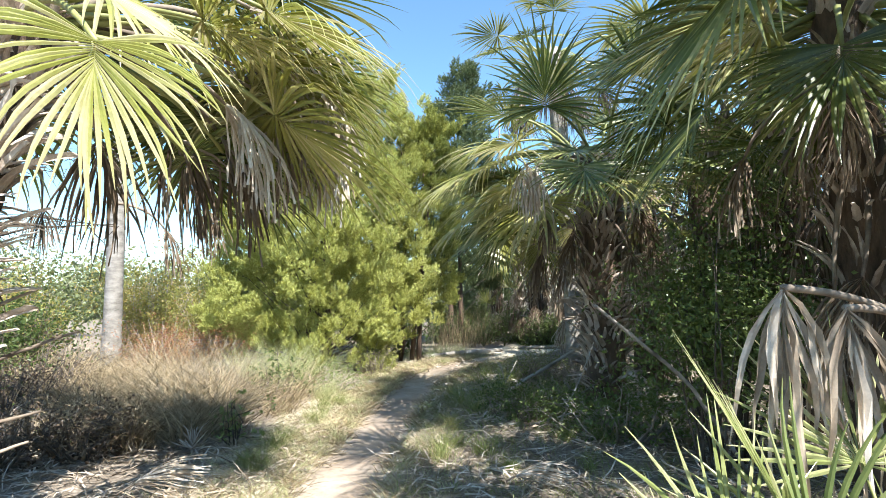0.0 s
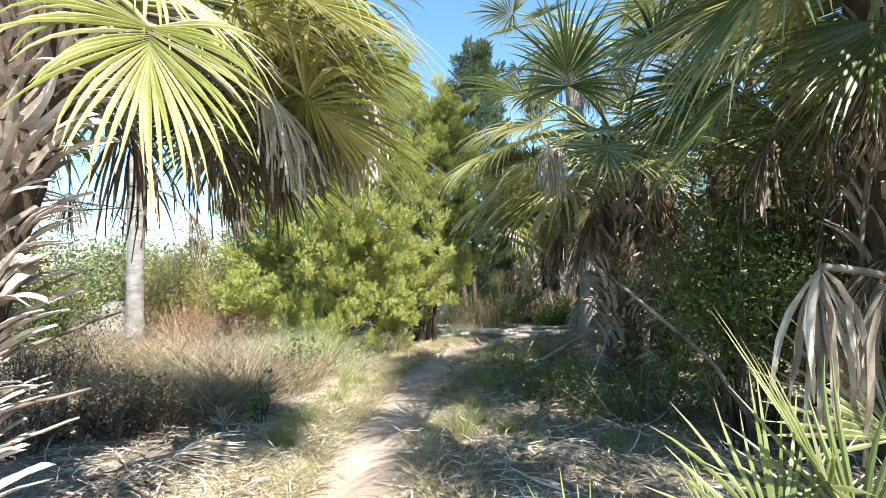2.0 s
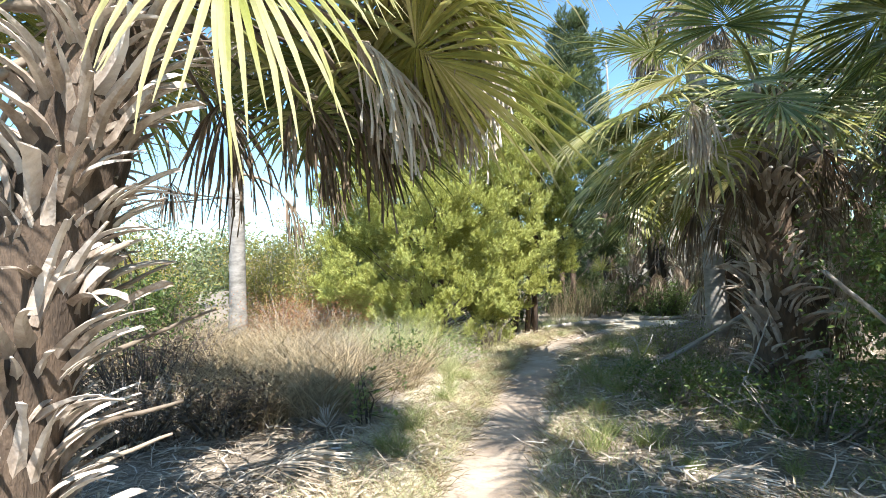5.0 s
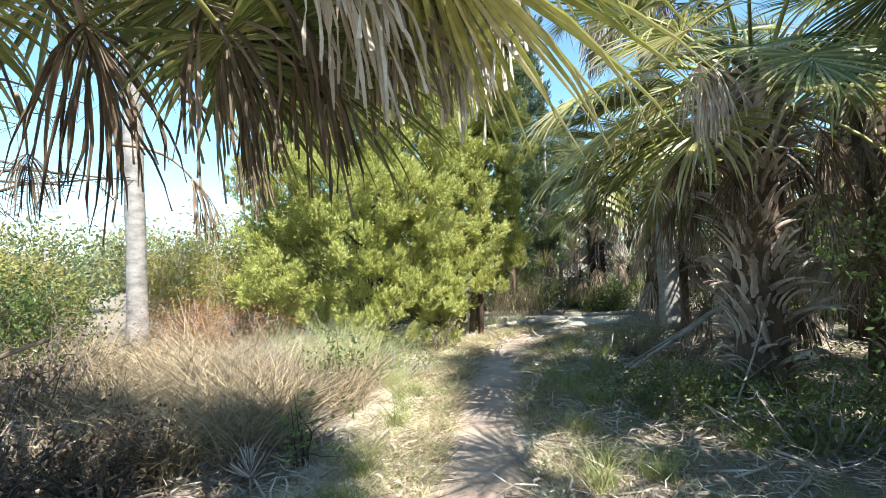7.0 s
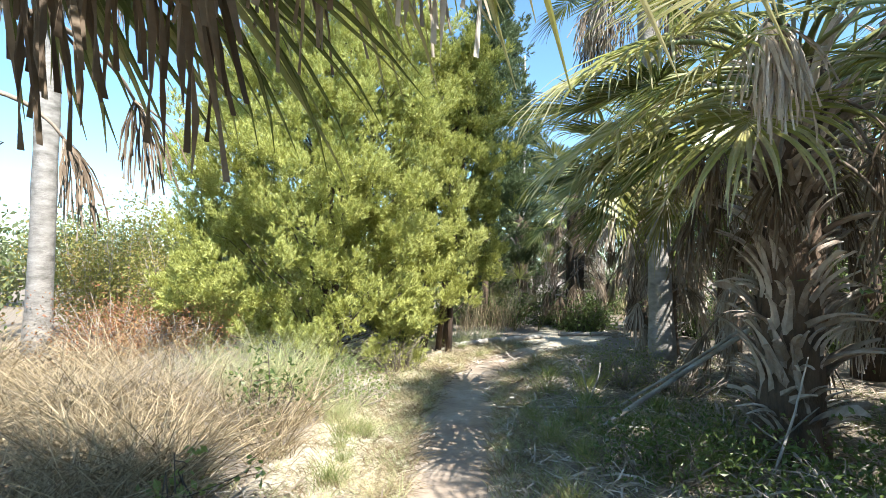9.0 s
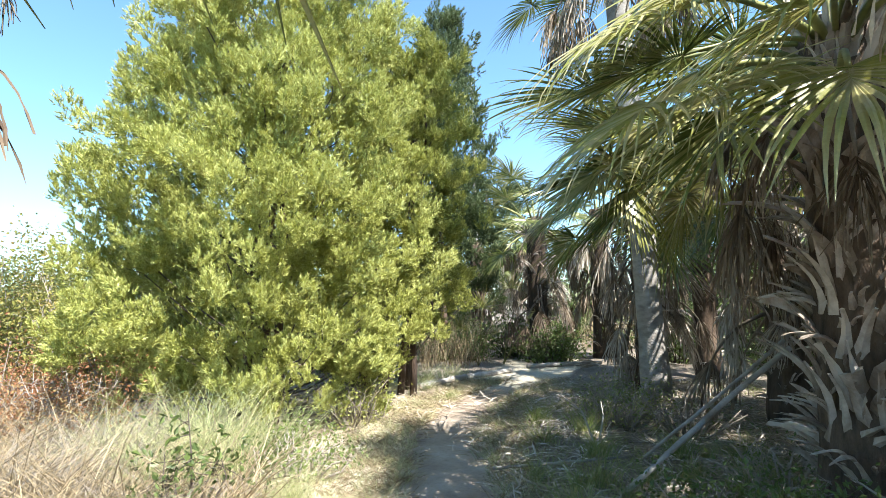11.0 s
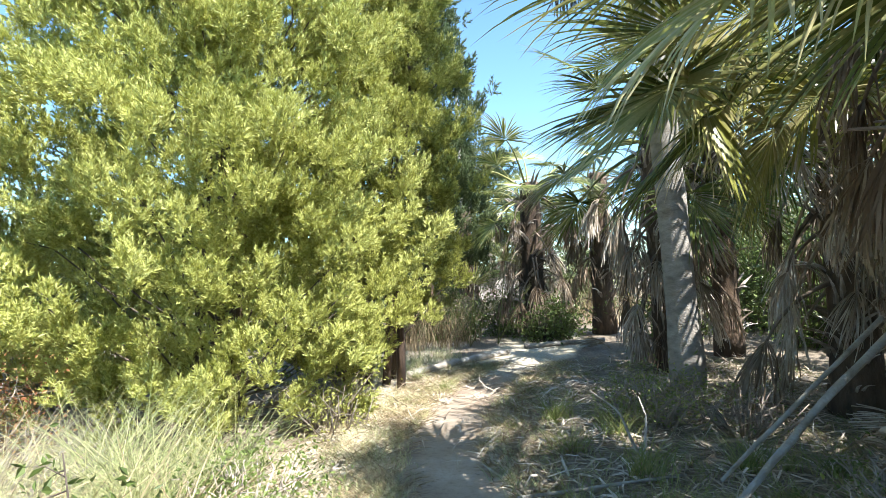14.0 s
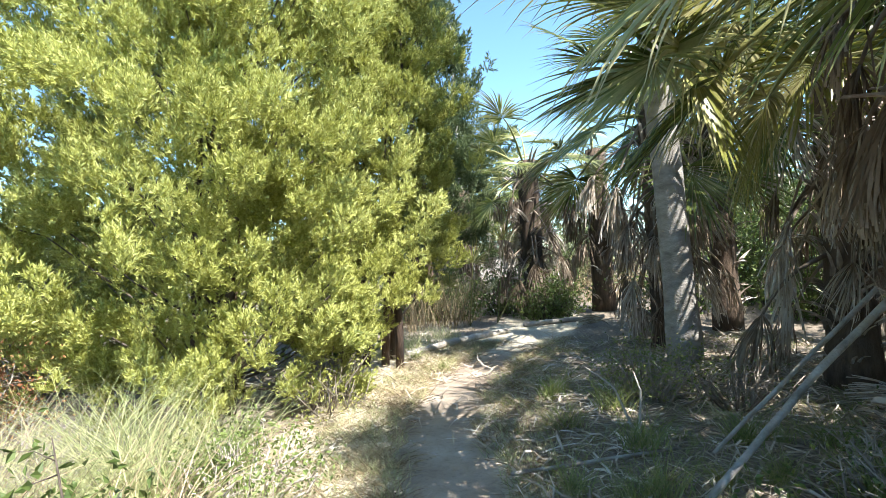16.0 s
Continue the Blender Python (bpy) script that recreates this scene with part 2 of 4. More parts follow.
# ---- palms ----
def frond_meshes(seed, rise, stalk=1.0, blade=0.85, count=38, sag=0.5, dead=False, material=None, stiff=False, stalk_sag=0.6):
    """The blade and the stalk of one fan leaf that grows along +y at the given rise in degrees and sags under its weight."""
    r = np.random.default_rng(seed)
    d = np.array([0.0, math.cos(radians(rise)), math.sin(radians(rise))])
    p = np.zeros(3)
    stalk_pts, n = [p.copy()], 7
    for i in range(n):
        d = unit(d + np.array([0, 0, -1]) * stalk_sag * (i + 1) / n / n * 2.2)
        p = p + d * stalk / n
        stalk_pts.append(p.copy())
    radii = [0.024 - 0.013 * i / n for i in range(n + 1)]
    if stiff:
        radii = [q * 0.5 for q in radii]
    blade_mesh = fan_blade(r, p, d, np.array([1.0, 0, 0]), blade, count, sag, dead, material, stiff)
    sv, sf = tube(stalk_pts, radii, 6)
    dead_stalk = material in (M_PALM_DEAD, M_PALM_BROWN)
    return blade_mesh, mesh_of("stalk", sv, sf, M_PETIOLE_DEAD if dead_stalk else M_PETIOLE, True)


def fan_blade(r, hub, d, side, blade, count, sag, dead, material, stiff=False):
    """The fan itself: folded leaflets that spread round the axis d from the hub, split apart and droop at their ends."""
    up = unit(np.cross(side, d))
    verts, faces, tone, steps = [hub.copy()], [], [0.5], 6
    spread = radians(62 if dead else (118 if not stiff else 105))
    for k in range(count):
        u = (k + 0.5) / count * 2 - 1
        a = u * spread + r.normal(0, 0.04)
        ld = unit(math.cos(a) * d + math.sin(a) * side + up * (0.10 if not dead else r.normal(0, 0.25)))
        length = blade * (0.72 + 0.28 * math.cos(a * 0.8)) * r.uniform(0.8, 1.1)
        start = hub + d * 0.22 * blade * max(0.0, 1 - abs(u) * 1.5) * (0 if stiff else 1)
        w0 = blade * 0.36 * (2 * spread / count) * ((0.33 if stiff else 0.56) if not dead else 0.5) * r.uniform(0.85, 1.1)
        q, gd = start.copy(), ld.copy()
        base = len(verts)
        g = sag * r.uniform(0.45, 1.6)
        curl = r.normal(0, 0.12)
        for i in range(steps + 1):
            s = i / steps
            if s < 0.36:
                w = w0 * (0.15 + 0.85 * s / 0.36)
            else:
                w = w0 * (1 - ((s - 0.36) / 0.64) ** 1.25) + 0.0008
            across = unit(np.cross(up, gd) + 1e-6)
            nrm = unit(np.cross(gd, across))
            fold = w * (0.55 if s < 0.4 else 0.35) + (0.012 * math.sin(s * 9 + k) if dead else 0)
            verts += [q - across * w - nrm * fold, q + nrm * fold * 0.4, q + across * w - nrm * fold]
            pull = g * (s ** 1.3 if not dead else 0.55 + 0.4 * s)
            gd = unit(gd + np.array([0, 0, -1]) * pull * 0.56 + side * curl * s * 0.53 + (r.normal(0, 0.07, 3) if dead else 0))
            q = q + gd * length / steps
        shade = r.uniform(0, 1)
        tone += [shade + (0.35 * (i / steps) ** 3 if not dead else 0) for i in range(steps + 1) for _ in range(3)]
        faces += [(0, base, base + 1), (0, base + 1, base + 2)]
        for i in range(steps):
            b0 = base + i * 3
            faces += [(b0, b0 + 1, b0 + 4, b0 + 3), (b0 + 1, b0 + 2, b0 + 5, b0 + 4)]
    blade_mesh = mesh_of("blade", verts, faces, material)
    blade_mesh.attributes.new("tone", "FLOAT", "POINT").data.foreach_set("value", tone)
    return blade_mesh


FAN = {"yellow": (0.76, 46, 0.75, False), "green": (0.72, 44, 0.4, False), "dead": (0.62, 34, 1.0, True), "brown": (0.66, 34, 0.9, True)}


def reaching_frond(seed, kind, foot, hub, axis, size):
    """A fan leaf whose stalk arches from the foot to the hub, and whose fan opens along the axis."""
    r = np.random.default_rng(seed)
    blade, count, sag, dead = FAN[kind]
    material = {"yellow": M_PALM_YELLOW, "green": M_PALM, "dead": M_PALM_DEAD, "brown": M_PALM_BROWN}[kind]
    foot, hub, d = np.array(foot, float), np.array(hub, float), unit(np.array(axis, float))
    side = unit(np.cross(d, np.array([0.02, 0.03, 1.0])))
    mid = (foot + hub) / 2 + np.array([0, 0, 0.14 * np.linalg.norm(hub - foot)])
    line = [(1 - q) ** 2 * foot + 2 * q * (1 - q) * mid + q * q * hub for q in np.linspace(0, 1, 9)]
    sv, sf = tube(line, [0.022 - 0.012 * q for q in np.linspace(0, 1, 9)], 6)
    return fan_blade(r, hub, d, side, blade * size, count, sag, dead, material), mesh_of("stalk", sv, sf, M_PETIOLE_DEAD if dead else M_PETIOLE, True)


LEAVES = {}
FROND_LABELS = {"yellow": "sunlit yellow-green fan frond", "green": "glossy green fan frond", "dead": "bleached hanging dead frond", "brown": "brown hanging dead frond"}


def leaf_set(kind, rise):
    """Shared leaf meshes: kind and rise (rounded to 20 degrees), three of each."""
    key = (kind, int(round(rise / 20.0)) * 20)
    if key not in LEAVES:
        out = []
        for i in range(3):
            seed = 11 + i + 31 * len(LEAVES)
            if kind == "yellow":
                out.append(frond_meshes(seed, key[1], 1.0, 0.76, 46, 0.75, material=M_PALM_YELLOW))
            elif kind == "green":
                out.append(frond_meshes(seed, key[1], 1.0, 0.72, 44, 0.4, material=M_PALM))
            elif kind == "dead":
                out.append(frond_meshes(seed, key[1], 0.9, 0.62, 36, 1.0, True, M_PALM_DEAD, stalk_sag=0.8))
            else:
                out.append(frond_meshes(seed, key[1], 0.85, 0.62, 32, 1.0, True, M_PALM_BROWN, stalk_sag=0.9))
        LEAVES[key] = out
    return LEAVES[key]


def boot_mesh(seed):
    """An old leaf base: a curved, tapering, fibrous plank that ends in a ragged fork."""
    r = np.random.default_rng(seed)
    verts, faces = [], []
    length = r.uniform(0.14, 0.38)
    flare, twist, sway = r.uniform(0.35, 1.0), r.normal(0, 0.5), r.normal(0, 0.05)
    for side in (-1, 1):
        base = len(verts)
        for i in range(6):
            s = i / 5
            y = length * flare * s * (0.35 + 0.65 * s)
            z = length * s * (1.0 - 0.3 * flare * s)
            w = 0.03 * (1 - 0.75 * s) + r.normal(0, 0.003)
            t = 0.012 * (1 - 0.6 * s)
            cx = side * (0.028 * (1 - 0.2 * s) + 0.03 * s * s) + sway * s + twist * 0.04 * s * s
            lift = side * twist * 0.03 * s
            verts += [(cx - w, y + lift, z), (cx, y + t * 1.3, z - t * 0.5), (cx + w, y - lift, z), (cx, y - t * 0.6, z + t)]
        for i in range(5):
            for k in range(4):
                q = (k + 1) % 4
                faces.append((base + i * 4 + k, base + i * 4 + q, base + i * 4 + 4 + q, base + i * 4 + 4 + k))
        faces.append((base + 20, base + 21, base + 22, base + 23))
    return mesh_of("boot", verts, faces, M_BOOT)


BOOTS = [boot_mesh(s) for s in range(9)]


def palm(x, y, top, label, radius=0.17, lean=(0.0, 0.0), boots=0, leaves=(), group="sabal palms along the trail", bark=None, boot_from=0.15, boot_scale=1.0, reaching=()):
    """leaves: rows of kind, azimuth in degrees from +y to the left, rise, size, drop below the top."""
    tree = thing("palm_tree", x, y, 0, label, "palm tree", group)
    n = 14
    pts = [(lean[0] * (i / n) ** 1.3, lean[1] * (i / n) ** 1.3, -0.05 + (top + 0.1) * i / n) for i in range(n + 1)]
    rad = [radius * (1.18 - 0.25 * min(1, i / 3) + (0.05 if i % 2 else 0)) for i in range(n + 1)]
    v, f = tube(pts, rad, 14, 0.05, int(abs(x * 10 + y)))
    child("trunk", mesh_of("trunk", v, f, bark or (M_FIBRE if boots else M_TRUNK_GREY), True), tree)
    r = np.random.default_rng(int(abs(x * 91 + y * 17)))

    def centre(z):
        s = max(0.0, z / top)
        return lean[0] * s ** 1.3, lean[1] * s ** 1.3
    for i in range(boots):
        z = boot_from + (top - boot_from) * (i + 0.5) / boots
        az = i * 137.5 + r.normal(0, 9)
        cx, cy = centre(z)
        a = radians(az)
        ob = child("boot", BOOTS[i * 5 % 9], tree)
        ob.matrix_basis = pose(cx - math.sin(a) * radius * 0.85, cy + math.cos(a) * radius * 0.85, z, r.normal(-6, 16), r.normal(0, 13), az + r.normal(0, 14)) @ Matrix.Scale(boot_scale * r.uniform(0.6, 1.4), 4)
    for i, (kind, az, rise, size, drop) in enumerate(leaves):
        bl, stk = leaf_set(kind, rise)[i % 3]
        z = top - drop
        cx, cy = centre(z)
        a = radians(az)
        ob = child("frond", bl, tree, FROND_LABELS[kind])
        ob.matrix_basis = pose(cx - math.sin(a) * radius * 0.7, cy + math.cos(a) * radius * 0.7, z, r.normal(0, 4), r.normal(0, 9), az) @ Matrix.Scale(size, 4)
        child("petiole", stk, ob)
    for i, (kind, hub, axis, size) in enumerate(reaching):
        cx, cy = centre(top - 0.1)
        bl, stk = reaching_frond(900 + i + int(abs(x * 37)), kind, (cx, cy, top - 0.1), (hub[0] - x, hub[1] - y, hub[2]), axis, size)
        child("petiole", stk, child("frond", bl, tree, FROND_LABELS[kind]))
    return tree


def crown(seed, count, kinds, rise=(-30, 65), size=(0.9, 1.2), drop=0.35, skip=()):
    """A ring of leaves in golden-angle order, the oldest lowest. skip: azimuth spans kept free."""
    r = np.random.default_rng(seed)
    rows = []
    for i in range(count):
        s = i / max(1, count - 1)
        az = (i * 137.5 + r.normal(0, 8)) % 360
        if any(lo <= az <= hi for lo, hi in skip):
            continue
        rows.append((kinds[int(s * len(kinds) * 0.999)], az, rise[1] + (rise[0] - rise[1]) * s + r.normal(0, 6), r.uniform(*size), drop * s))
    return rows


def skirt(seed, count, kind, drop=(0.2, 0.9), size=(0.8, 1.1), skip=()):
    r = np.random.default_rng(seed)
    rows = []
    for i in range(count):
        az = (i * 137.5 + 40 + r.normal(0, 10)) % 360
        if any(lo <= az <= hi for lo, hi in skip):
            continue
        rows.append((kind, az, r.uniform(-62, -12), r.uniform(*size), r.uniform(*drop)))
    return rows


# ---- ground ----
TRAIL_Y = (-4.0, 2.0, 4.0, 6.0, 8.0, 9.6, 11.2, 12.4, 13.4, 14.4, 15.4, 17.0, 19.0)
TRAIL_X = (2.2, 1.3, 0.75, 0.42, 0.36, 0.36, 0.36, 0.65, 1.05, 1.6, 2.3, 3.1, 3.6)
TRAIL_W = (0.4, 0.36, 0.34, 0.33, 0.34, 0.36, 0.38, 0.4, 0.42, 0.42, 0.42, 0.42, 0.42)


def trail(y):
    return np.interp(y, TRAIL_Y, TRAIL_X), np.interp(y, TRAIL_Y, TRAIL_W)


def bumps(x, y):
    return 0.022 * noise.noise(Vector((x * 0.9, y * 0.9, 0))) + 0.012 * noise.noise(Vector((x * 3.1, y * 3.1, 4)))


def stretched(lo, hi, step, far):
    a = np.arange(lo, hi + step / 2, step)
    out = [hi + (far - hi) * (i / 24) ** 2.6 for i in range(1, 25)]
    return np.concatenate([[lo - (o - hi) for o in reversed(out)], a, out])


def ground():
    xs, ys = stretched(-7.0, 7.0, 0.1, 900), stretched(0.0, 24.0, 0.1, 900)
    verts, trodden, straw = [], [], []
    for y in ys:
        c, w = trail(y)
        for x in xs:
            near = -10 < x < 10 and -3 < y < 28
            d = abs(x - c)
            # Sand ends early past y 13; darker soil paints the shade at the bend.
            t = max(0.0, min(1.0, 1.25 - d / w * 0.8)) * max(0.0, min(1.0, (15.2 - y) / 2))
            verts.append((x, y, (bumps(x, y) if near else 0.0) - 0.025 * t))
            trodden.append(t if d < 3 else 0.0)
            left = max(0.0, 1 - max(0.0, c - 0.25 - x - 0.75) / 0.5) if x < c else max(0.0, 0.9 - (x - c - w) / 0.3)
            s = max(left, 0.1)
            if y > 13.2 and y < 16.0 and -0.9 < x < 0.9:
                s = 0.9
            far = max(0.0, min(1.0, max((y - 17) / 4, (-4.5 - x) / 3, (4.0 - y) / 3 - 0.4)))
            s = s * (1 - far) + 0.05 * far
            straw.append(s)
    nx = len(xs)
    faces = [(j * nx + i, j * nx + i + 1, (j + 1) * nx + i + 1, (j + 1) * nx + i) for j in range(len(ys) - 1) for i in range(nx - 1)]
    me = mesh_of("ground", verts, faces, ground_material(), True)
    for nm, vals in (("trodden", trodden), ("straw", straw)):
        at = me.attributes.new(nm, "FLOAT", "POINT")
        at.data.foreach_set("value", vals)
    tagged(new("ground", me), "sandy footpath through dry grass and palm litter", "ground", kind="structure")


ground()


# ---- conifers, shrubs, grass ----
def turned(dirs):
    """Frames whose third axis follows dirs, with a chance spin; shape (n, 3, 3), columns are axes."""
    n = len(dirs)
    d = dirs / np.linalg.norm(dirs, axis=1, keepdims=True)
    ref = rng.normal(size=(n, 3))
    a = np.cross(ref, d)
    a /= np.linalg.norm(a, axis=1, keepdims=True) + 1e-9
    return np.stack([a, np.cross(d, a), d], -1)


def spray_template(seed, shoots=16, length=0.105, width=0.0056):
    """A feathery spray along +z made of narrow leaflets that fork off a central shoot."""
    r = np.random.default_rng(seed)
    tris = []
    for i in range(shoots):
        s = (i + 0.5) / shoots
        az = r.uniform(0, 6.283)
        foot = np.array([0, 0, length * 0.75 * s])
        out = np.array([math.cos(az), math.sin(az), 0]) * (0.75 - 0.35 * s) + np.array([0, 0, 0.75])
        tip = foot + unit(out) * length * (0.55 - 0.2 * s) * r.uniform(0.7, 1.2)
        side = unit(np.cross(out, r.normal(size=3))) * width
        tris.append([foot + side, foot - side, tip])
    return np.array(tris)


SPRAYS = [spray_template(s) for s in range(4)]


def sprays_at(points, dirs, scale):
    frames = turned(dirs)
    parts = []
    which = rng.integers(0, 4, len(points))
    for k in range(4):
        sel = which == k
        if sel.any():
            q = np.einsum("nij,skj->nski", frames[sel], SPRAYS[k]) * scale[sel][:, None, None, None] + points[sel][:, None, None, :]
            parts.append(q.reshape(-1, 3, 3))
    return np.concatenate(parts)


def plumes(tree_label, x, y, height, radius, count, per, material, base=0.3, sway=(0, 0), plume=0.42, scale=1.0, stems=3, name="cedar_tree", taper=0.75, category="cedar tree", stem_r=0.09):
    """A many-stemmed conifer: limbs that carry upright plumes of fine sprays."""
    tree = thing(name, x, y, 0, tree_label, category)
    pts, dirs, limbs = [], [], []
    for i in range(count):
        s = (i + 0.5) / count
        h = base + (height - base) * s
        az = i * 2.39996 + rng.normal(0, 0.25)
        lobe = 0.92 + 0.28 * noise.noise(Vector((math.cos(az) * 1.5 + x, math.sin(az) * 1.5 + y, h * 1.1)))
        rr = radius * lobe * (1 - taper * max(0.0, (s - 0.35) / 0.65) ** 1.3) * (0.78 + 0.22 * min(1, s / 0.15))
        out = rr * math.sqrt(rng.uniform(0.2, 1.15))
        c = np.array([math.cos(az) * out + sway[0] * s, math.sin(az) * out + sway[1] * s, h + rng.normal(0, 0.08)])
        axis = unit(np.array([math.cos(az) * 0.75, math.sin(az) * 0.75, 0.85]) + rng.normal(0, 0.25, 3))
        size = plume * rng.uniform(0.55, 1.25)
        foot = np.array([sway[0] * s * 0.4, sway[1] * s * 0.4, max(0.2, h - out * 0.7 - 0.2)])
        if i % 4 == 0:
            limbs.append(([foot, (foot + c) / 2 + np.array([0, 0, -0.08]), c, c + axis * size * 0.4], [0.016, 0.011, 0.007, 0.003]))
        k = int(per * rng.uniform(0.7, 1.3) * (size / plume) ** 2)
        f = turned(axis[None])[0]
        # each bough ends in a few rounded tufts of upswept sprays
        tufts = rng.normal(0, 1, (6, 3)) * np.array([0.34, 0.34, 0.3]) * size
        tufts[:, 2] += 0.25 * size
        pick = rng.integers(0, 6, k)
        u = rng.normal(size=(k, 3))
        u /= np.linalg.norm(u, axis=1, keepdims=True)
        loc = tufts[pick] + u * rng.uniform(0.25, 1.0, (k, 1)) ** 0.6 * np.array([0.2, 0.2, 0.3]) * size
        pts.append(c + loc @ f.T)
        dirs.append((u * 0.55 + np.array([0, 0, 0.5])) @ f.T + np.array([0, 0, 0.45]) + rng.normal(0, 0.25, (k, 3)))
    # loose sprays fill the inside of the crown
    q = rng.normal(size=(count * 28, 3))
    q = q / np.linalg.norm(q, axis=1, keepdims=True) * rng.uniform(0.05, 1.0, (len(q), 1)) ** 0.4
    s = (q[:, 2:] + 1) / 2 * 0.94
    pts.append(np.concatenate([q[:, :2] * radius * 0.78 + s * np.array(sway), base + (height - base) * s], 1))
    dirs.append(q * 0.5 + np.array([0, 0, 0.6]) + rng.normal(0, 0.3, q.shape))
    pts, dirs = np.concatenate(pts), np.concatenate(dirs)
    keep = pts[:, 2] > 0.06
    pts, dirs = pts[keep], dirs[keep]
    child("crown", fast_tris("crown", sprays_at(pts, dirs, scale * rng.uniform(0.75, 1.3, len(pts))), material), tree)
    child("limb_tangle", tubes_mesh("limb_tangle", limbs, M_TWIG_DARK, 5), tree)
    for i in range(stems):
        a = i * 2.4 + 0.5
        o = np.array([math.cos(a), math.sin(a), 0]) * (0.16 + 0.11 * i) * (i > 0)
        line = [o + np.array([sway[0] * q + rng.normal(0, 0.03), sway[1] * q + rng.normal(0, 0.03), -0.05 + height * 0.85 * q]) for q in np.linspace(0, 1, 9)]
        child("trunk", tubes_mesh("trunk", [(line, [stem_r * (1 - 0.8 * q) for q in np.linspace(0, 1, 9)])], M_BARK, 9, 0.12), tree)
    return tree


def leaf_quads(points, dirs, length, width):
    """Small folded leaves: two quads each, joined at the midrib."""
    f = turned(dirs)
    n = len(points)
    a, b, d = f[:, :, 0], f[:, :, 1], f[:, :, 2]
    ln, wd = length[:, None], width[:, None]
    p0, p3 = points, points + d * ln
    m = points + d * ln * 0.5
    q1 = np.stack([p0, m - b * wd * 0.15, p3, m + a * wd * 0.5 + b * wd * 0.15], 1)
    q2 = np.stack([p0, m - a * wd * 0.5 + b * wd * 0.15, p3, m - b * wd * 0.15], 1)
    return np.concatenate([q1, q2])


def shrub(name, label, x, y, w, d, h, stems, leaves, leaf, material, twig, category="bush", group="", low=0.15, clump=0.2):
    """A leafy bush: stems that fork into twigs, leaves in clumps round the twig ends."""
    bush = thing(name, x, y, 0, label, category, group)
    lines, ends = [], []
    for i in range(stems):
        a = rng.uniform(0, 6.283)
        q = math.sqrt(rng.uniform(0, 1))
        tip = np.array([math.cos(a) * w * 0.5 * q, math.sin(a) * d * 0.5 * q, h * rng.uniform(0.55, 1.0) * (1 - 0.35 * q * q)])
        foot = np.array([tip[0] * 0.35, tip[1] * 0.35, -0.03])
        mid = (foot + tip) / 2 + rng.normal(0, 0.06, 3)
        lines.append(([foot, mid, tip], [0.012, 0.008, 0.003]))
        for k in range(4):
            s = rng.uniform(low / h + 0.1, 1.0)
            at = (1 - s) ** 2 * foot + 2 * s * (1 - s) * mid + s * s * tip
            end = at + rng.normal(0, 1, 3) * np.array([0.16, 0.16, 0.1]) * max(0.5, min(1.3, h))
            end[2] = max(0.05, end[2])
            lines.append(([at, (at + end) / 2 + rng.normal(0, 0.015, 3), end], [0.004, 0.003, 0.0015]))
            ends.append(end)
    ends = np.array(ends)
    pts = ends[rng.integers(0, len(ends), leaves)] + rng.normal(0, clump, (leaves, 3)) * np.array([1, 1, 0.8])
    pts[:, 2] = np.abs(pts[:, 2]) + 0.02
    dirs = rng.normal(0, 1, (leaves, 3)) + np.array([0, -0.1, 0.25])
    ll = leaf * rng.uniform(0.6, 1.3, leaves)
    child("foliage", fast_tris("foliage", leaf_quads(pts, dirs, ll, ll * 0.55), material), bush)
    child("stem_tangle", tubes_mesh("stem_tangle", lines, twig, 4), bush)
    return bush


def blades(count, spread, height, width, lean, seed, steps=5):
    """Arching grass blades from one clump; loose quads."""
    r = np.random.default_rng(seed)
    quads = []
    for i in range(count):
        a = r.uniform(0, 6.283)
        p = np.array([r.normal(0, spread), r.normal(0, spread), -0.01])
        d = unit(np.array([math.cos(a) * lean * r.uniform(0.2, 1.2), math.sin(a) * lean * r.uniform(0.2, 1.2), 1.0]))
        hgt = height * r.uniform(0.45, 1.1)
        sidev = unit(np.cross(d, r.normal(size=3)))
        bend = r.uniform(0.1, 0.55)
        prev = None
        for k in range(steps + 1):
            s = k / steps
            w = width * (1 - s * 0.92)
            cur = (p - sidev * w, p + sidev * w)
            if prev:
                quads.append([prev[0], prev[1], cur[1], cur[0]])
            prev = cur
            flat = np.array([d[0], d[1], 0])
            d = unit(d + (unit(flat) * 0.35 + np.array([0, 0, -0.5])) * bend * (0.4 + s))
            p = p + d * hgt / steps
            p[2] = max(p[2], 0.006)
    return np.array(quads)


def scatter_field(name, label, material, n, place, make, category):
    """Loose uncountable stuff joined into one object."""
    quads = []
    for i in range(n):
        q = make(i)
        x, y = place()
        quads.append(q + np.array([x, y, bumps(x, y) - 0.01]))
    return tagged(new(name, fast_tris(name, np.concatenate(quads), material)), label, category, kind="stuff")


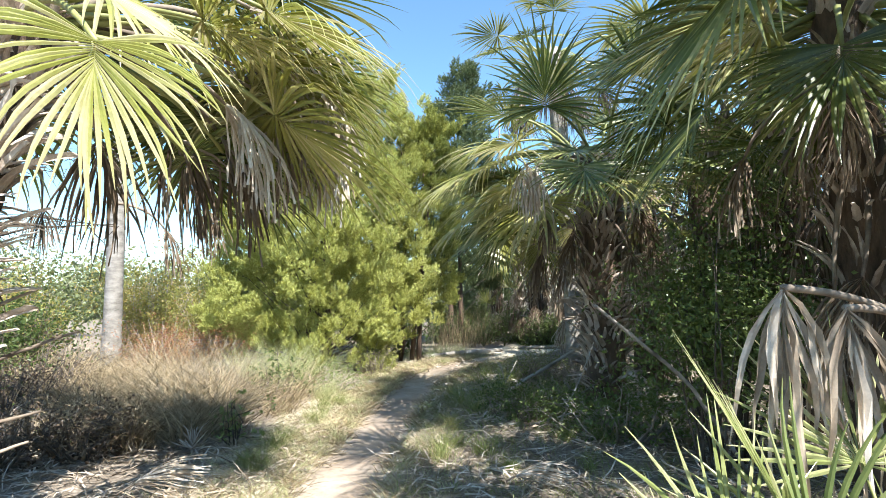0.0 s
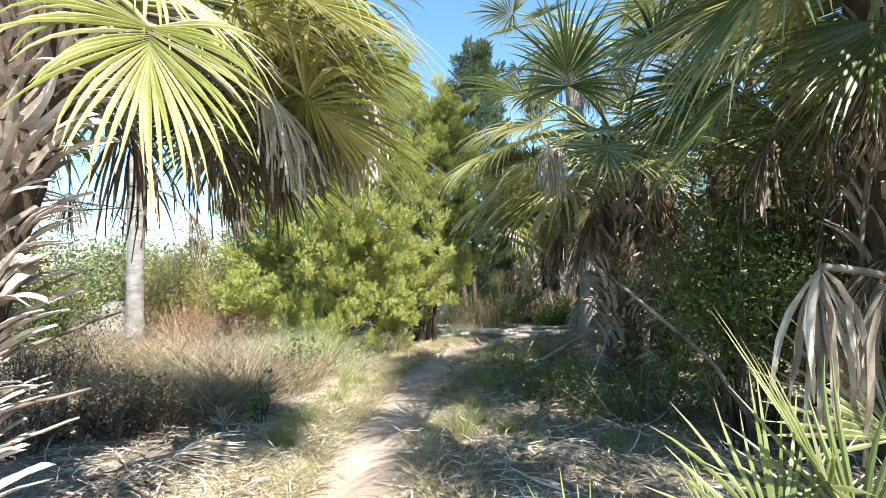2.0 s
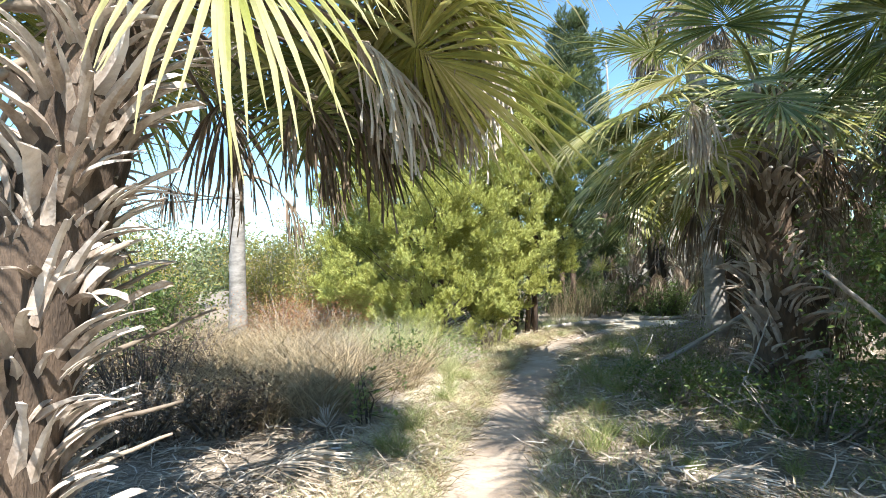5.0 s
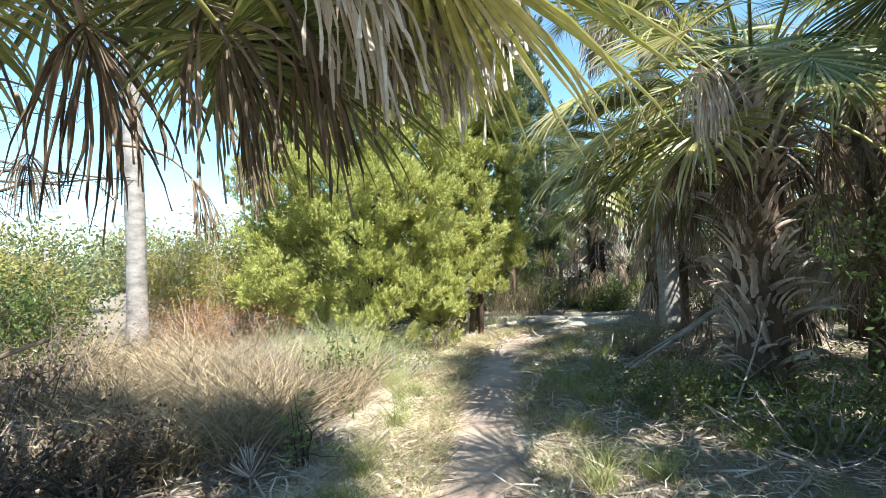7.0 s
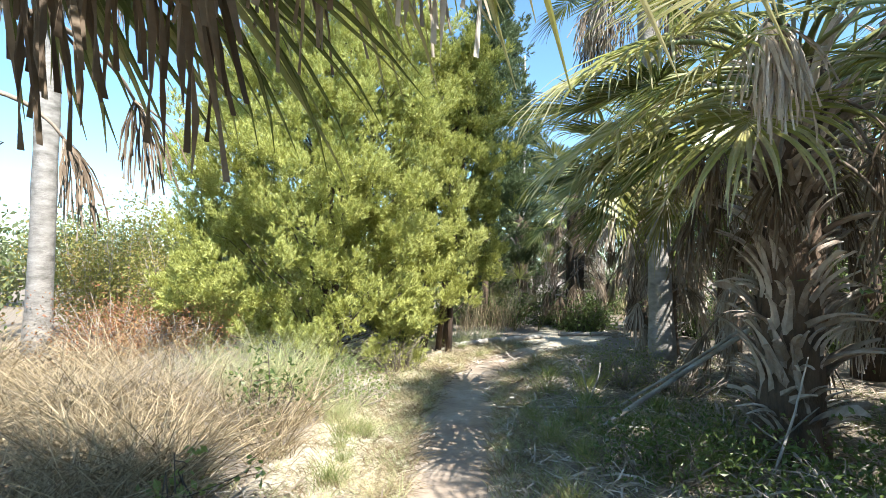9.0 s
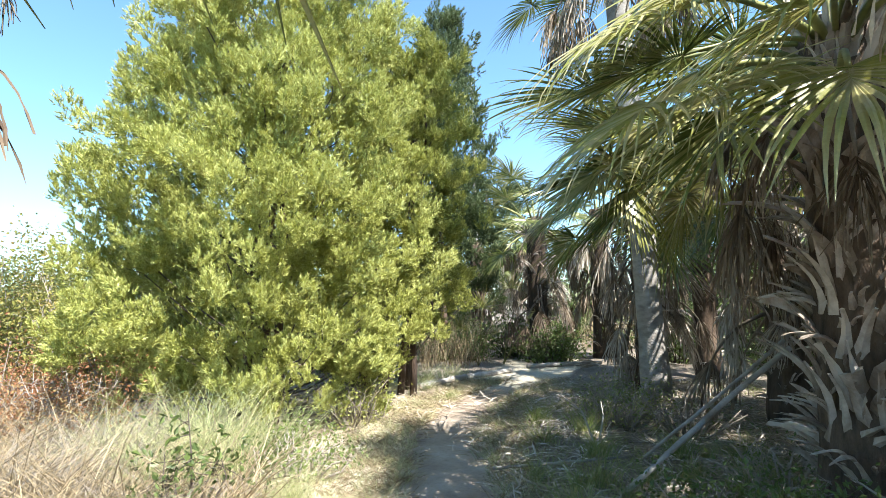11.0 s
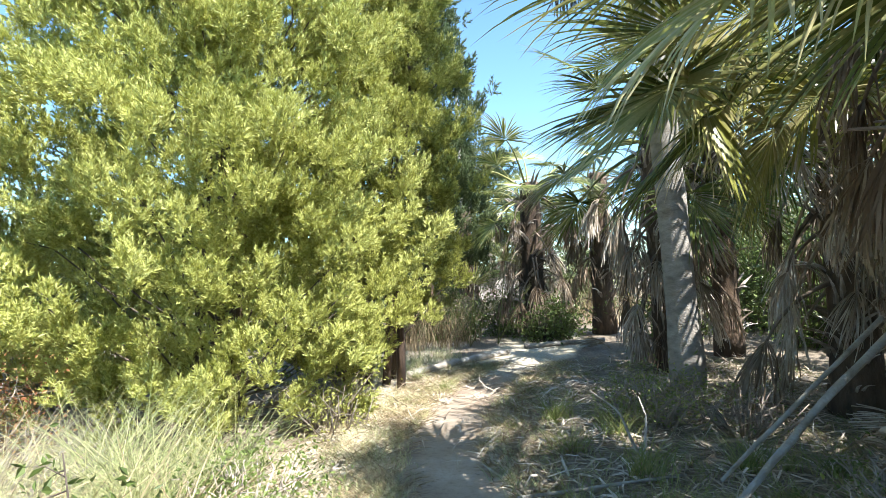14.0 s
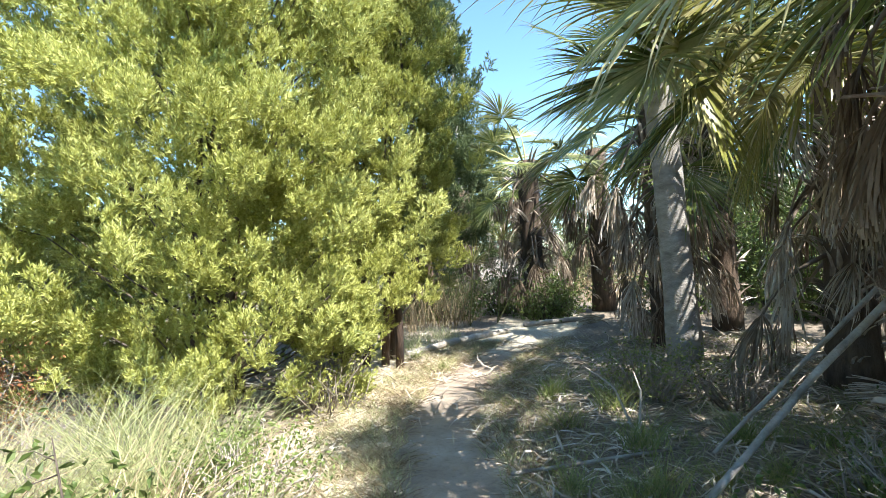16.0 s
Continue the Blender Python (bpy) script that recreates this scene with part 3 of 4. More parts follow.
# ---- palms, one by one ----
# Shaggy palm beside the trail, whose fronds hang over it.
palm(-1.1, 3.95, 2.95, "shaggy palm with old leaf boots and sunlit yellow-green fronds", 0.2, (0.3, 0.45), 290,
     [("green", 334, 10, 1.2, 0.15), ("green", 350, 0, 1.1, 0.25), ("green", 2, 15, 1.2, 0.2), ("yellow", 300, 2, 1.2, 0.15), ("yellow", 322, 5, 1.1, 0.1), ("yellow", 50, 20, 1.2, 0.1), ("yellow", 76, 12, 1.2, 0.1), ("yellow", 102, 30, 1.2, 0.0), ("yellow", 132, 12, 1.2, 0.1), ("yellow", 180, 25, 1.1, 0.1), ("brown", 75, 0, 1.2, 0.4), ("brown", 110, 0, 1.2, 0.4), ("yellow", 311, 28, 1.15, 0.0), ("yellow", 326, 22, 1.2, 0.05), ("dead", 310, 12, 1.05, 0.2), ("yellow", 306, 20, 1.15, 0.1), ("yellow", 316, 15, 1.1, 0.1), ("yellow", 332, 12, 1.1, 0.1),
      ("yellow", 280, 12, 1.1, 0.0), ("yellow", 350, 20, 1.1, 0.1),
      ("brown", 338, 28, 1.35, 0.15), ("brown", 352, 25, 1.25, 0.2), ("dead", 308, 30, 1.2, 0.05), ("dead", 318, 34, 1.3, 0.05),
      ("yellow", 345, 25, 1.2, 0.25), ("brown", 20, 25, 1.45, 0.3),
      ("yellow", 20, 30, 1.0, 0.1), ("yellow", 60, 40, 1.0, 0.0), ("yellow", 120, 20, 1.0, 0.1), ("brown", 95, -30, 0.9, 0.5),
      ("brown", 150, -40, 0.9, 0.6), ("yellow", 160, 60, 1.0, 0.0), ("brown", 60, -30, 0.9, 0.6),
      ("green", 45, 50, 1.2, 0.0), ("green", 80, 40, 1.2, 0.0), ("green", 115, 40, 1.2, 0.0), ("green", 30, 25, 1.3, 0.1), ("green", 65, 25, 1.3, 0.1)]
     # Upper ring of leaves, mostly out of view, added to shade the ground.
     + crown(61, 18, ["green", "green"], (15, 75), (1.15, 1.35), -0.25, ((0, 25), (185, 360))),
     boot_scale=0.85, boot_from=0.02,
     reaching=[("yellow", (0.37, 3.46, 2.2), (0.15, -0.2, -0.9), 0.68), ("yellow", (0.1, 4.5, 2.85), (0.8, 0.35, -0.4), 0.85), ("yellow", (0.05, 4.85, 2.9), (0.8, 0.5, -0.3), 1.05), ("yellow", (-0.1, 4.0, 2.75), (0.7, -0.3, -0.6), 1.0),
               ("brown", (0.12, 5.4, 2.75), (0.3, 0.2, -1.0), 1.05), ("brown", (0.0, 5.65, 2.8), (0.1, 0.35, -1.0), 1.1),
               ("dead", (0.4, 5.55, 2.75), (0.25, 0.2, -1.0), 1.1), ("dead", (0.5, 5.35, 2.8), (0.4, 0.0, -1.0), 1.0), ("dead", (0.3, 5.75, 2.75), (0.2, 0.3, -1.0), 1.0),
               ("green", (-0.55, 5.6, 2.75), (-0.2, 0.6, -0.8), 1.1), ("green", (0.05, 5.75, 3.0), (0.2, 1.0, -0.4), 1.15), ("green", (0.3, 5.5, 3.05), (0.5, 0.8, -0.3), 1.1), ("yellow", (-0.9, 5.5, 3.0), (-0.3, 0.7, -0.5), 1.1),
               # Three high fronds added above the view to cast shade on the grass.
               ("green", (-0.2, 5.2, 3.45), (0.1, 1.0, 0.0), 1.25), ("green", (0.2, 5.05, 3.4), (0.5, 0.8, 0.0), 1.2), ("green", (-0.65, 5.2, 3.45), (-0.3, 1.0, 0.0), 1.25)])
# Slim pale trunk in the grass.
palm(-5.1, 10.85, 6.6, "slim pale palm trunk standing in tall dry grass", 0.15, (-0.25, 0.2), 0,
     crown(5, 16, ["green", "yellow", "brown"], (-40, 55)) + skirt(6, 12, "brown"))
# Big shaggy palm on the shaded side.
palm(3.02, 8.9, 3.15, "big shaggy palm with brown boots and a drooping crown", 0.24, (-0.05, -0.15), 200,
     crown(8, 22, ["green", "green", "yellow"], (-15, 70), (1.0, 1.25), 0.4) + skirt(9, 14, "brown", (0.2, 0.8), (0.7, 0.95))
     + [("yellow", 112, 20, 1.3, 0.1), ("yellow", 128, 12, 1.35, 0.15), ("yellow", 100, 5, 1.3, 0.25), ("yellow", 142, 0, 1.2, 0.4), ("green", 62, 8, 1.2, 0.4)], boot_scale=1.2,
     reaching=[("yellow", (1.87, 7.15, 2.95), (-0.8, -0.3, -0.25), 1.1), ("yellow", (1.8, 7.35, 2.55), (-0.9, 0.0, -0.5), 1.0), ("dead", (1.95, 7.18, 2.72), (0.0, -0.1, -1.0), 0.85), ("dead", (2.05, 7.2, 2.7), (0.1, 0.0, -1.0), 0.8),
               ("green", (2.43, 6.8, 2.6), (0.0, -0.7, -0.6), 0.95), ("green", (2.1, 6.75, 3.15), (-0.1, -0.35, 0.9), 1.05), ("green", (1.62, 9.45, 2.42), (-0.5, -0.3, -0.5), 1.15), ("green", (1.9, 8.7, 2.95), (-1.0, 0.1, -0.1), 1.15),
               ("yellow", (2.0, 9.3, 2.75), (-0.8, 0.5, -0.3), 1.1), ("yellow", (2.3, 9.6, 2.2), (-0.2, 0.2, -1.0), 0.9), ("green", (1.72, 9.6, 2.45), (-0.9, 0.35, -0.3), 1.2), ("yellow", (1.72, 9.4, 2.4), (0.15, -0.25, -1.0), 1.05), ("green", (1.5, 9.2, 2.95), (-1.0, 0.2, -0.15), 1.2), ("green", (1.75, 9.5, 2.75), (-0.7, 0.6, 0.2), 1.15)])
# Tall grey palm.
palm(3.2, 12.4, 6.3, "tall palm with a smooth grey trunk and dappled light", 0.165, (-0.35, -0.1), 0,
     crown(12, 20, ["green", "green", "brown"], (-45, 60)) + skirt(13, 10, "brown", (0.1, 0.5)))
# Shaggy palms behind it.
palm(4.2, 11.3, 3.3, "shaggy palm with a skirt of brown dead fronds", 0.2, (0.1, 0.1), 100,
     # The paler dead skirt paints sunlight on the hanging brown fronds.
     crown(15, 16, ["green", "green"], (-15, 60)) + skirt(16, 8, "brown", (0.2, 2.1)) + skirt(17, 24, "dead", (0.3, 2.3), (0.7, 1.0)) + [("yellow", 75, 20, 1.3, 0.1), ("yellow", 108, 15, 1.3, 0.2), ("yellow", 140, 5, 1.2, 0.3)])
palm(2.95, 18.3, 3.4, "dark shaggy palm at the far bend of the trail", 0.24, (0.0, 0.0), 60,
     crown(52, 16, ["green", "green"], (-25, 60)) + skirt(53, 26, "brown", (0.1, 2.3)))
palm(5.2, 14.8, 4.4, "shaggy palm with a skirt of brown dead fronds", 0.2, (0.0, 0.1), 60,
     crown(18, 20, ["green", "green"], (-20, 60), (1.2, 1.5)) + skirt(19, 20, "brown", (0.2, 1.9)) + skirt(50, 16, "dead", (0.4, 2.1)))
palm(3.75, 13.9, 3.5, "short shaggy palm with a skirt of brown dead fronds", 0.19, (0.0, 0.1), 60,
     crown(28, 18, ["green", "green"], (-20, 60), (1.1, 1.4)) + skirt(29, 22, "dead", (0.2, 2.2)) + skirt(30, 12, "brown", (0.4, 2.2)))
palm(4.55, 18.4, 3.6, "shaggy palm at the far bend of the trail", 0.24, (0.0, 0.0), 70,
     crown(20, 14, ["green", "yellow"], (-20, 60)) + skirt(21, 22, "brown", (0.1, 2.0)))
palm(3.3, 20.5, 3.4, "shaggy palm with bleached hanging fronds beyond the trail", 0.22, (0.0, 0.0), 60,
     crown(22, 14, ["green", "green"], (-25, 60)) + skirt(23, 20, "dead", (0.1, 1.8)))
palm(1.8, 21.5, 3.2, "shaggy palm with bleached hanging fronds beyond the trail", 0.22, (0.0, 0.0), 40,
     crown(24, 14, ["green", "green"], (-25, 60)) + skirt(25, 16, "dead", (0.1, 1.8)))
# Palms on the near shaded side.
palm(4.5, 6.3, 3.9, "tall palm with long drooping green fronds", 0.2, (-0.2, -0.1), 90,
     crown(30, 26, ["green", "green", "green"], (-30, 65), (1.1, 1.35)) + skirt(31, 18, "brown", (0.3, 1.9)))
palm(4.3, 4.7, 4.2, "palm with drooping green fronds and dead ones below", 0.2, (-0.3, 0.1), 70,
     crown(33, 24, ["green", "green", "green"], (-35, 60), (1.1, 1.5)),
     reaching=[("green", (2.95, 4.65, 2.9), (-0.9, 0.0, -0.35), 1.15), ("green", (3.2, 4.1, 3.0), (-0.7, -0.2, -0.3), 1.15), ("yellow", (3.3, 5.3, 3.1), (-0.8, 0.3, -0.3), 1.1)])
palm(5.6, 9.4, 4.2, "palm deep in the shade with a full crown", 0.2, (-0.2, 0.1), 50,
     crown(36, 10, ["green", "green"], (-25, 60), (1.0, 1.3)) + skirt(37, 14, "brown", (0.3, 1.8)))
# Two palms added, largely out of view, whose crowns shade the ground.
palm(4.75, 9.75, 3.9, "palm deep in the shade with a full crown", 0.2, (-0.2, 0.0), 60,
     # Skirt in the pale dead colour, to look sunlit.
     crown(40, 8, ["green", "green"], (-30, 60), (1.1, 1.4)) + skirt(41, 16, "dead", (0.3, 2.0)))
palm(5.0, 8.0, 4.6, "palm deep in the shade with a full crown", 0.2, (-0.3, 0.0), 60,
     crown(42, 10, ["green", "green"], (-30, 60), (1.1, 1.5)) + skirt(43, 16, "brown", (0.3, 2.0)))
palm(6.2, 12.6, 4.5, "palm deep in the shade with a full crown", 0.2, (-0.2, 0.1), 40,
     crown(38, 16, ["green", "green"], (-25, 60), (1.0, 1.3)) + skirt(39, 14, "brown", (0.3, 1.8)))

# ---- cedars ----
plumes("broad bushy cedar with sunlit yellow-green foliage", -1.85, 12.25, 5.9, 1.95, 310, 265, M_CEDAR, 0.25, (0.15, 0.4), 0.55, 0.92, 4, taper=0.3, stem_r=0.06)
plumes("bushy cedar with sunlit yellow-green foliage and red bark", -0.2, 13.8, 5.6, 1.0, 90, 260, M_CEDAR, 1.1, (0.25, 0.2), 0.46, 0.95, 5, taper=0.55, stem_r=0.055)
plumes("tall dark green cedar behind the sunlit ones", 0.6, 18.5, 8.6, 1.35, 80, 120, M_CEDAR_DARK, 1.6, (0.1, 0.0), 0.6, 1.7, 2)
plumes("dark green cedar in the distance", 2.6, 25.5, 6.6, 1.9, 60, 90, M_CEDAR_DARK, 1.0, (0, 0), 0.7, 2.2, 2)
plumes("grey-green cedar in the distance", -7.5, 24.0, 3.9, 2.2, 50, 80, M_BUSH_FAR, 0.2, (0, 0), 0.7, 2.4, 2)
plumes("grey-green cedar in the distance", -3.8, 19.0, 4.2, 1.6, 50, 90, M_CEDAR, 0.3, (0, 0), 0.6, 1.8, 2)

# ---- bushes ----
shrub("bush", "tall bush with yellowing leaves in full sun", -4.5, 13.6, 2.4, 1.8, 3.0, 56, 15000, 0.06, M_BUSH_YELLOW, M_TWIG)
shrub("bush", "tall bush with yellow-green leaves in full sun", -6.8, 14.6, 3.0, 2.2, 2.9, 56, 14000, 0.065, M_BUSH_YELLOW, M_TWIG)
shrub("bush", "green bush at the edge of the clearing", -8.2, 12.0, 2.6, 2.4, 2.6, 46, 11000, 0.075, M_BUSH_YELLOW, M_TWIG)
shrub("bush", "green bush at the edge of the clearing", -5.6, 9.2, 1.4, 1.2, 2.0, 26, 4600, 0.06, M_BUSH_GREEN, M_TWIG_DARK)
shrub("shrub", "low shrub with reddish brown autumn leaves", -4.2, 11.1, 2.2, 1.0, 1.15, 60, 6500, 0.035, M_BUSH_RED, M_TWIG)
shrub("shrub", "low shrub with reddish brown autumn leaves", -3.3, 10.8, 1.3, 0.8, 0.95, 40, 3800, 0.035, M_BUSH_RED, M_TWIG)
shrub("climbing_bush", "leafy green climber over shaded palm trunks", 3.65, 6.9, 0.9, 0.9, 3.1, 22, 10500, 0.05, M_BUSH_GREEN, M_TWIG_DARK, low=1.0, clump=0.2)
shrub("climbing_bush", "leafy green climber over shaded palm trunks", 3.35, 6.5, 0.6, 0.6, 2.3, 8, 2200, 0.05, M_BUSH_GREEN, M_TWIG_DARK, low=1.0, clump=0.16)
shrub("undergrowth", "tangled shaded undergrowth of leafy twigs", 2.9, 7.6, 1.8, 1.6, 0.6, 40, 2400, 0.045, M_BUSH_GREEN, M_TWIG, clump=0.12)
shrub("undergrowth", "tangled shaded undergrowth of leafy twigs", 1.95, 8.4, 1.2, 1.4, 0.4, 34, 1800, 0.04, M_BUSH_GREEN, M_TWIG, clump=0.1)
shrub("weeds", "leafy weeds and reddish twigs by a palm trunk", 2.35, 11.4, 1.1, 1.4, 0.55, 50, 1700, 0.035, M_GRASS_GREEN, M_TWIG, clump=0.08)
shrub("sapling", "small leafy sapling beside the trail", -0.85, 7.0, 0.35, 0.3, 0.62, 6, 130, 0.055, M_SPRIG, M_TWIG_DARK, "sapling", clump=0.05)
shrub("sapling", "thin dark sapling in the shade of a palm", -4.0, 7.4, 0.7, 0.6, 1.5, 9, 500, 0.055, M_BUSH_GREEN, M_TWIG_DARK, "sapling", low=0.6, clump=0.1)
shrub("twigs", "tangle of dry grey twigs on shaded ground", -2.9, 6.4, 1.8, 1.2, 0.5, 50, 120, 0.03, M_BUSH_GREEN, M_TWIG, "twigs", clump=0.08)
shrub("twigs", "tangle of dry grey twigs on shaded ground", 2.7, 9.2, 1.2, 1.2, 0.4, 40, 200, 0.03, M_BUSH_GREEN, M_TWIG, "twigs", clump=0.08)
shrub("twigs", "tangle of dry grey twigs on shaded ground", 2.9, 11.0, 1.2, 1.0, 0.45, 40, 200, 0.03, M_BUSH_GREEN, M_TWIG, "twigs", clump=0.08)
shrub("sapling", "dark leafy oak sapling among pale grass", -1.3, 9.0, 0.4, 0.4, 0.95, 8, 260, 0.06, M_BUSH_GREEN, M_TWIG_DARK, "sapling", clump=0.06)
shrub("weeds", "leafy weeds beside the trail edge", -0.85, 9.9, 0.9, 1.4, 0.4, 30, 1500, 0.035, M_SPRIG, M_TWIG, clump=0.07)
shrub("weeds", "leafy twiggy weeds under the cedar", -0.65, 11.9, 1.0, 1.2, 0.7, 36, 1600, 0.03, M_CEDAR, M_TWIG, clump=0.08)
# Dead brush in extra dark browns, which also paint the shade there.
for ux, uy, uw, uh in ((-2.5, 5.9, 1.2, 0.6), (-3.3, 6.9, 1.6, 0.9), (-2.0, 6.5, 1.0, 0.5), (-4.2, 6.3, 1.6, 1.0), (-3.9, 8.0, 1.4, 1.0)):
    shrub("dead_brush", "brown dead brush in the shade of a palm", ux, uy, uw, uw, uh, 46, 900, 0.045, M_BUSH_BROWN, M_TWIG_DARK, "brush", "dead brush under the palm", clump=0.09)
shrub("sprig", "broad-leaved sprig among palmetto blades", 2.08, 3.5, 0.32, 0.3, 1.05, 9, 120, 0.075, M_SPRIG, M_TWIG, "sprig", low=0.3, clump=0.05)

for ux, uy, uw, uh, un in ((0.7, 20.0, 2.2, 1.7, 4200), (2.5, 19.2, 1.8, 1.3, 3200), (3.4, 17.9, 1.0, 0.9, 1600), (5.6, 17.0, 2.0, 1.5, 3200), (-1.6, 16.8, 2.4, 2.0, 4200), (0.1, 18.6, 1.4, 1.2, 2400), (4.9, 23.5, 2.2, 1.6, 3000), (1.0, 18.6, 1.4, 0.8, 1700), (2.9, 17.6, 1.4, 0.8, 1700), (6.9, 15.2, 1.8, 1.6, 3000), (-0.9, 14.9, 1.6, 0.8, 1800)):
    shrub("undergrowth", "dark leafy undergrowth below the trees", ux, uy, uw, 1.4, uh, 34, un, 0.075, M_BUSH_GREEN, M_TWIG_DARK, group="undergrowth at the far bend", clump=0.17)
# Added thickets of dark leaves stand in for deep shade behind the palms.
SHADE_THICKET = shrub("thicket", "dense thicket added as dark shade behind the palms", 7.6, 8.2, 3.0, 3.0, 3.4, 60, 8000, 0.105, M_BUSH_GREEN, M_TWIG_DARK, group="thicket behind the palms", clump=0.28)
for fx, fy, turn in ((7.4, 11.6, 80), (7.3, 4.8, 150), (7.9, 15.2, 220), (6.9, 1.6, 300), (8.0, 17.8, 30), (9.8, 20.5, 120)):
    copy_thing(SHADE_THICKET, pose(fx, fy, 0, 0, 0, turn))
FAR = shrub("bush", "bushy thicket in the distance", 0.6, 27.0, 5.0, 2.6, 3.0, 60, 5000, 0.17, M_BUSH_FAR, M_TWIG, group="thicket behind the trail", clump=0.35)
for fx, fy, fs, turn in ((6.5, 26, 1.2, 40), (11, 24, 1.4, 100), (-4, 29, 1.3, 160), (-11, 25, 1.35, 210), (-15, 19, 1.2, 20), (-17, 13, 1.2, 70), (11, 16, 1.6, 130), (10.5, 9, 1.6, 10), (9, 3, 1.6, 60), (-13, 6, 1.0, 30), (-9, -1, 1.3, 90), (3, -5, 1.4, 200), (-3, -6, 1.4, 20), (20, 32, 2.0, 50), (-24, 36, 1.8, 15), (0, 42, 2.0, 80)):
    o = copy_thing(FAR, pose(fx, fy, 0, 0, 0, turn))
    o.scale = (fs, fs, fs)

# ---- fan-leaved saplings and palmettos ----
def palmetto(x, y, label, rows, material, blade=0.75, stalk=0.75, count=26):
    plant = thing("palmetto", x, y, 0, label, "palmetto")
    for i, (az, rise, size) in enumerate(rows):
        bl, stk = frond_meshes(70 + i + int(abs(x) * 10), rise, stalk, blade, count, 0.06, material=material, stiff=True, stalk_sag=0.1)
        ob = child("frond", bl, plant)
        ob.matrix_basis = pose(0, 0, 0, 0, 6 * (i % 3 - 1), az) @ Matrix.Scale(size, 4)
        child("petiole", stk, ob)
    return plant


palmetto(1.36, 17.3, "young palm with bright pale-green fan leaves", [(170, 80, 1.0), (130, 60, 0.75), (230, 55, 0.7)], M_PALM_YELLOW, 0.48, 1.3)
palmetto(1.95, 17.5, "young palm with pale-green fan leaves", [(180, 82, 1.15), (240, 60, 0.8)], M_PALM_YELLOW, 0.4, 1.5)
palmetto(2.42, 3.5, "saw palmetto with stiff light-green blades", [(20, 72, 1.0), (-30, 74, 1.05), (70, 62, 0.9), (-75, 58, 1.0)], M_PALMETTO, 0.5, 0.62, 24)
palmetto(1.85, 3.45, "small saw palmetto with stiff light-green blades", [(30, 66, 1.0), (80, 60, 0.95), (-40, 60, 0.9)], M_PALMETTO, 0.42, 0.45, 22)
palmetto(2.95, 3.75, "saw palmetto with broad stiff blades", [(80, 60, 1.1), (0, 65, 1.1)], M_PALMETTO, 0.55, 0.8, 24)


# ---- grass ----
def tuft_kind(name, label, material, variants, spots, group):
    protos = [fast_tris(name, q, material) for q in variants]
    for i, (x, y, s) in enumerate(spots):
        ob = new(name, protos[i % len(protos)])
        ob.matrix_basis = pose(x, y, bumps(x, y), 0, 0, (i * 77) % 360) @ Matrix.Scale(s, 4)
        tagged(ob, label, "grass tuft", group, "stuff")


def spots(n, x0, x1, y0, y1, lo, hi, seed):
    r = np.random.default_rng(seed)
    out = []
    while len(out) < n:
        x, y = r.uniform(x0, x1), r.uniform(y0, y1)
        c, w = trail(y)
        if abs(x - c) > w + 0.3:
            out.append((x, y, r.uniform(lo, hi)))
    return out


tuft_kind("grass_tuft", "arching tuft of dry tan grass", M_GRASS_TAN, [blades(130, 0.12, 0.95, 0.0048, 1.0, s) for s in (1, 2, 3)],
          spots(40, -3.4, -1.0, 6.7, 9.2, 0.7, 1.15, 5) + spots(30, -6.0, -2.6, 7.5, 11.0, 0.8, 1.25, 6), "dry grass beside the trail")
tuft_kind("grass_tuft", "wispy tuft of grey dead grass", M_GRASS_GREY, [blades(170, 0.13, 0.7, 0.0028, 0.7, s) for s in (4, 5)],
          spots(20, -3.2, -1.4, 8.6, 10.6, 0.8, 1.3, 8), "grey grass beside the trail")
tuft_kind("grass_tuft", "fountain of long pale-green wiregrass", M_GRASS_PALE, [blades(380, 0.13, 1.0, 0.0036, 0.65, s) for s in (7, 8)],
          [(-1.55, 10.05, 1.0), (-1.15, 10.35, 0.85), (-1.95, 10.4, 1.0), (-0.75, 9.3, 0.45), (-1.7, 9.5, 0.8), (-2.3, 9.9, 0.9)], "pale wiregrass by the cedar")
tuft_kind("grass_tuft", "tuft of green grass in the shade", M_GRASS_GREEN, [blades(110, 0.06, 0.42, 0.0032, 0.6, s) for s in (9, 10)],
          [(1.16, 9.0, 1.15), (1.35, 8.5, 0.8), (1.7, 10.2, 1.1), (1.35, 10.8, 1.0), (1.05, 9.7, 0.8), (1.9, 11.2, 1.2), (1.5, 11.7, 1.1), (2.4, 10.2, 1.0), (0.2, 14.0, 0.7), (0.55, 13.2, 0.6)]
          + spots(26, 1.0, 2.9, 6.2, 10.5, 0.5, 1.0, 9) + spots(14, -0.6, -0.1, 5.8, 9.5, 0.4, 0.8, 10), "green tufts beside the trail")
tuft_kind("grass_tuft", "tan reedy grass at the far bend", M_GRASS_TAN, [blades(90, 0.2, 1.3, 0.005, 0.25, s) for s in (12, 13)],
          [(0.9, 17.3, 1.0), (0.5, 17.9, 1.1), (1.2, 18.1, 1.0), (0.2, 17.0, 0.8), (6.6, 20, 1.0), (7.2, 21, 1.2), (5.8, 22, 1.3)] + spots(26, 5.0, 10.0, 20.0, 26.0, 0.8, 1.3, 14), "tan reeds")
tuft_kind("grass_tuft", "pale bunch of low grass behind the log", M_GRASS_PALE, [blades(200, 0.16, 0.42, 0.003, 0.9, s) for s in (15,)],
          [(0.35, 15.4, 1.2), (0.0, 15.0, 0.9), (-0.3, 14.4, 0.8), (0.75, 15.9, 0.9)], "pale bunches behind the log")


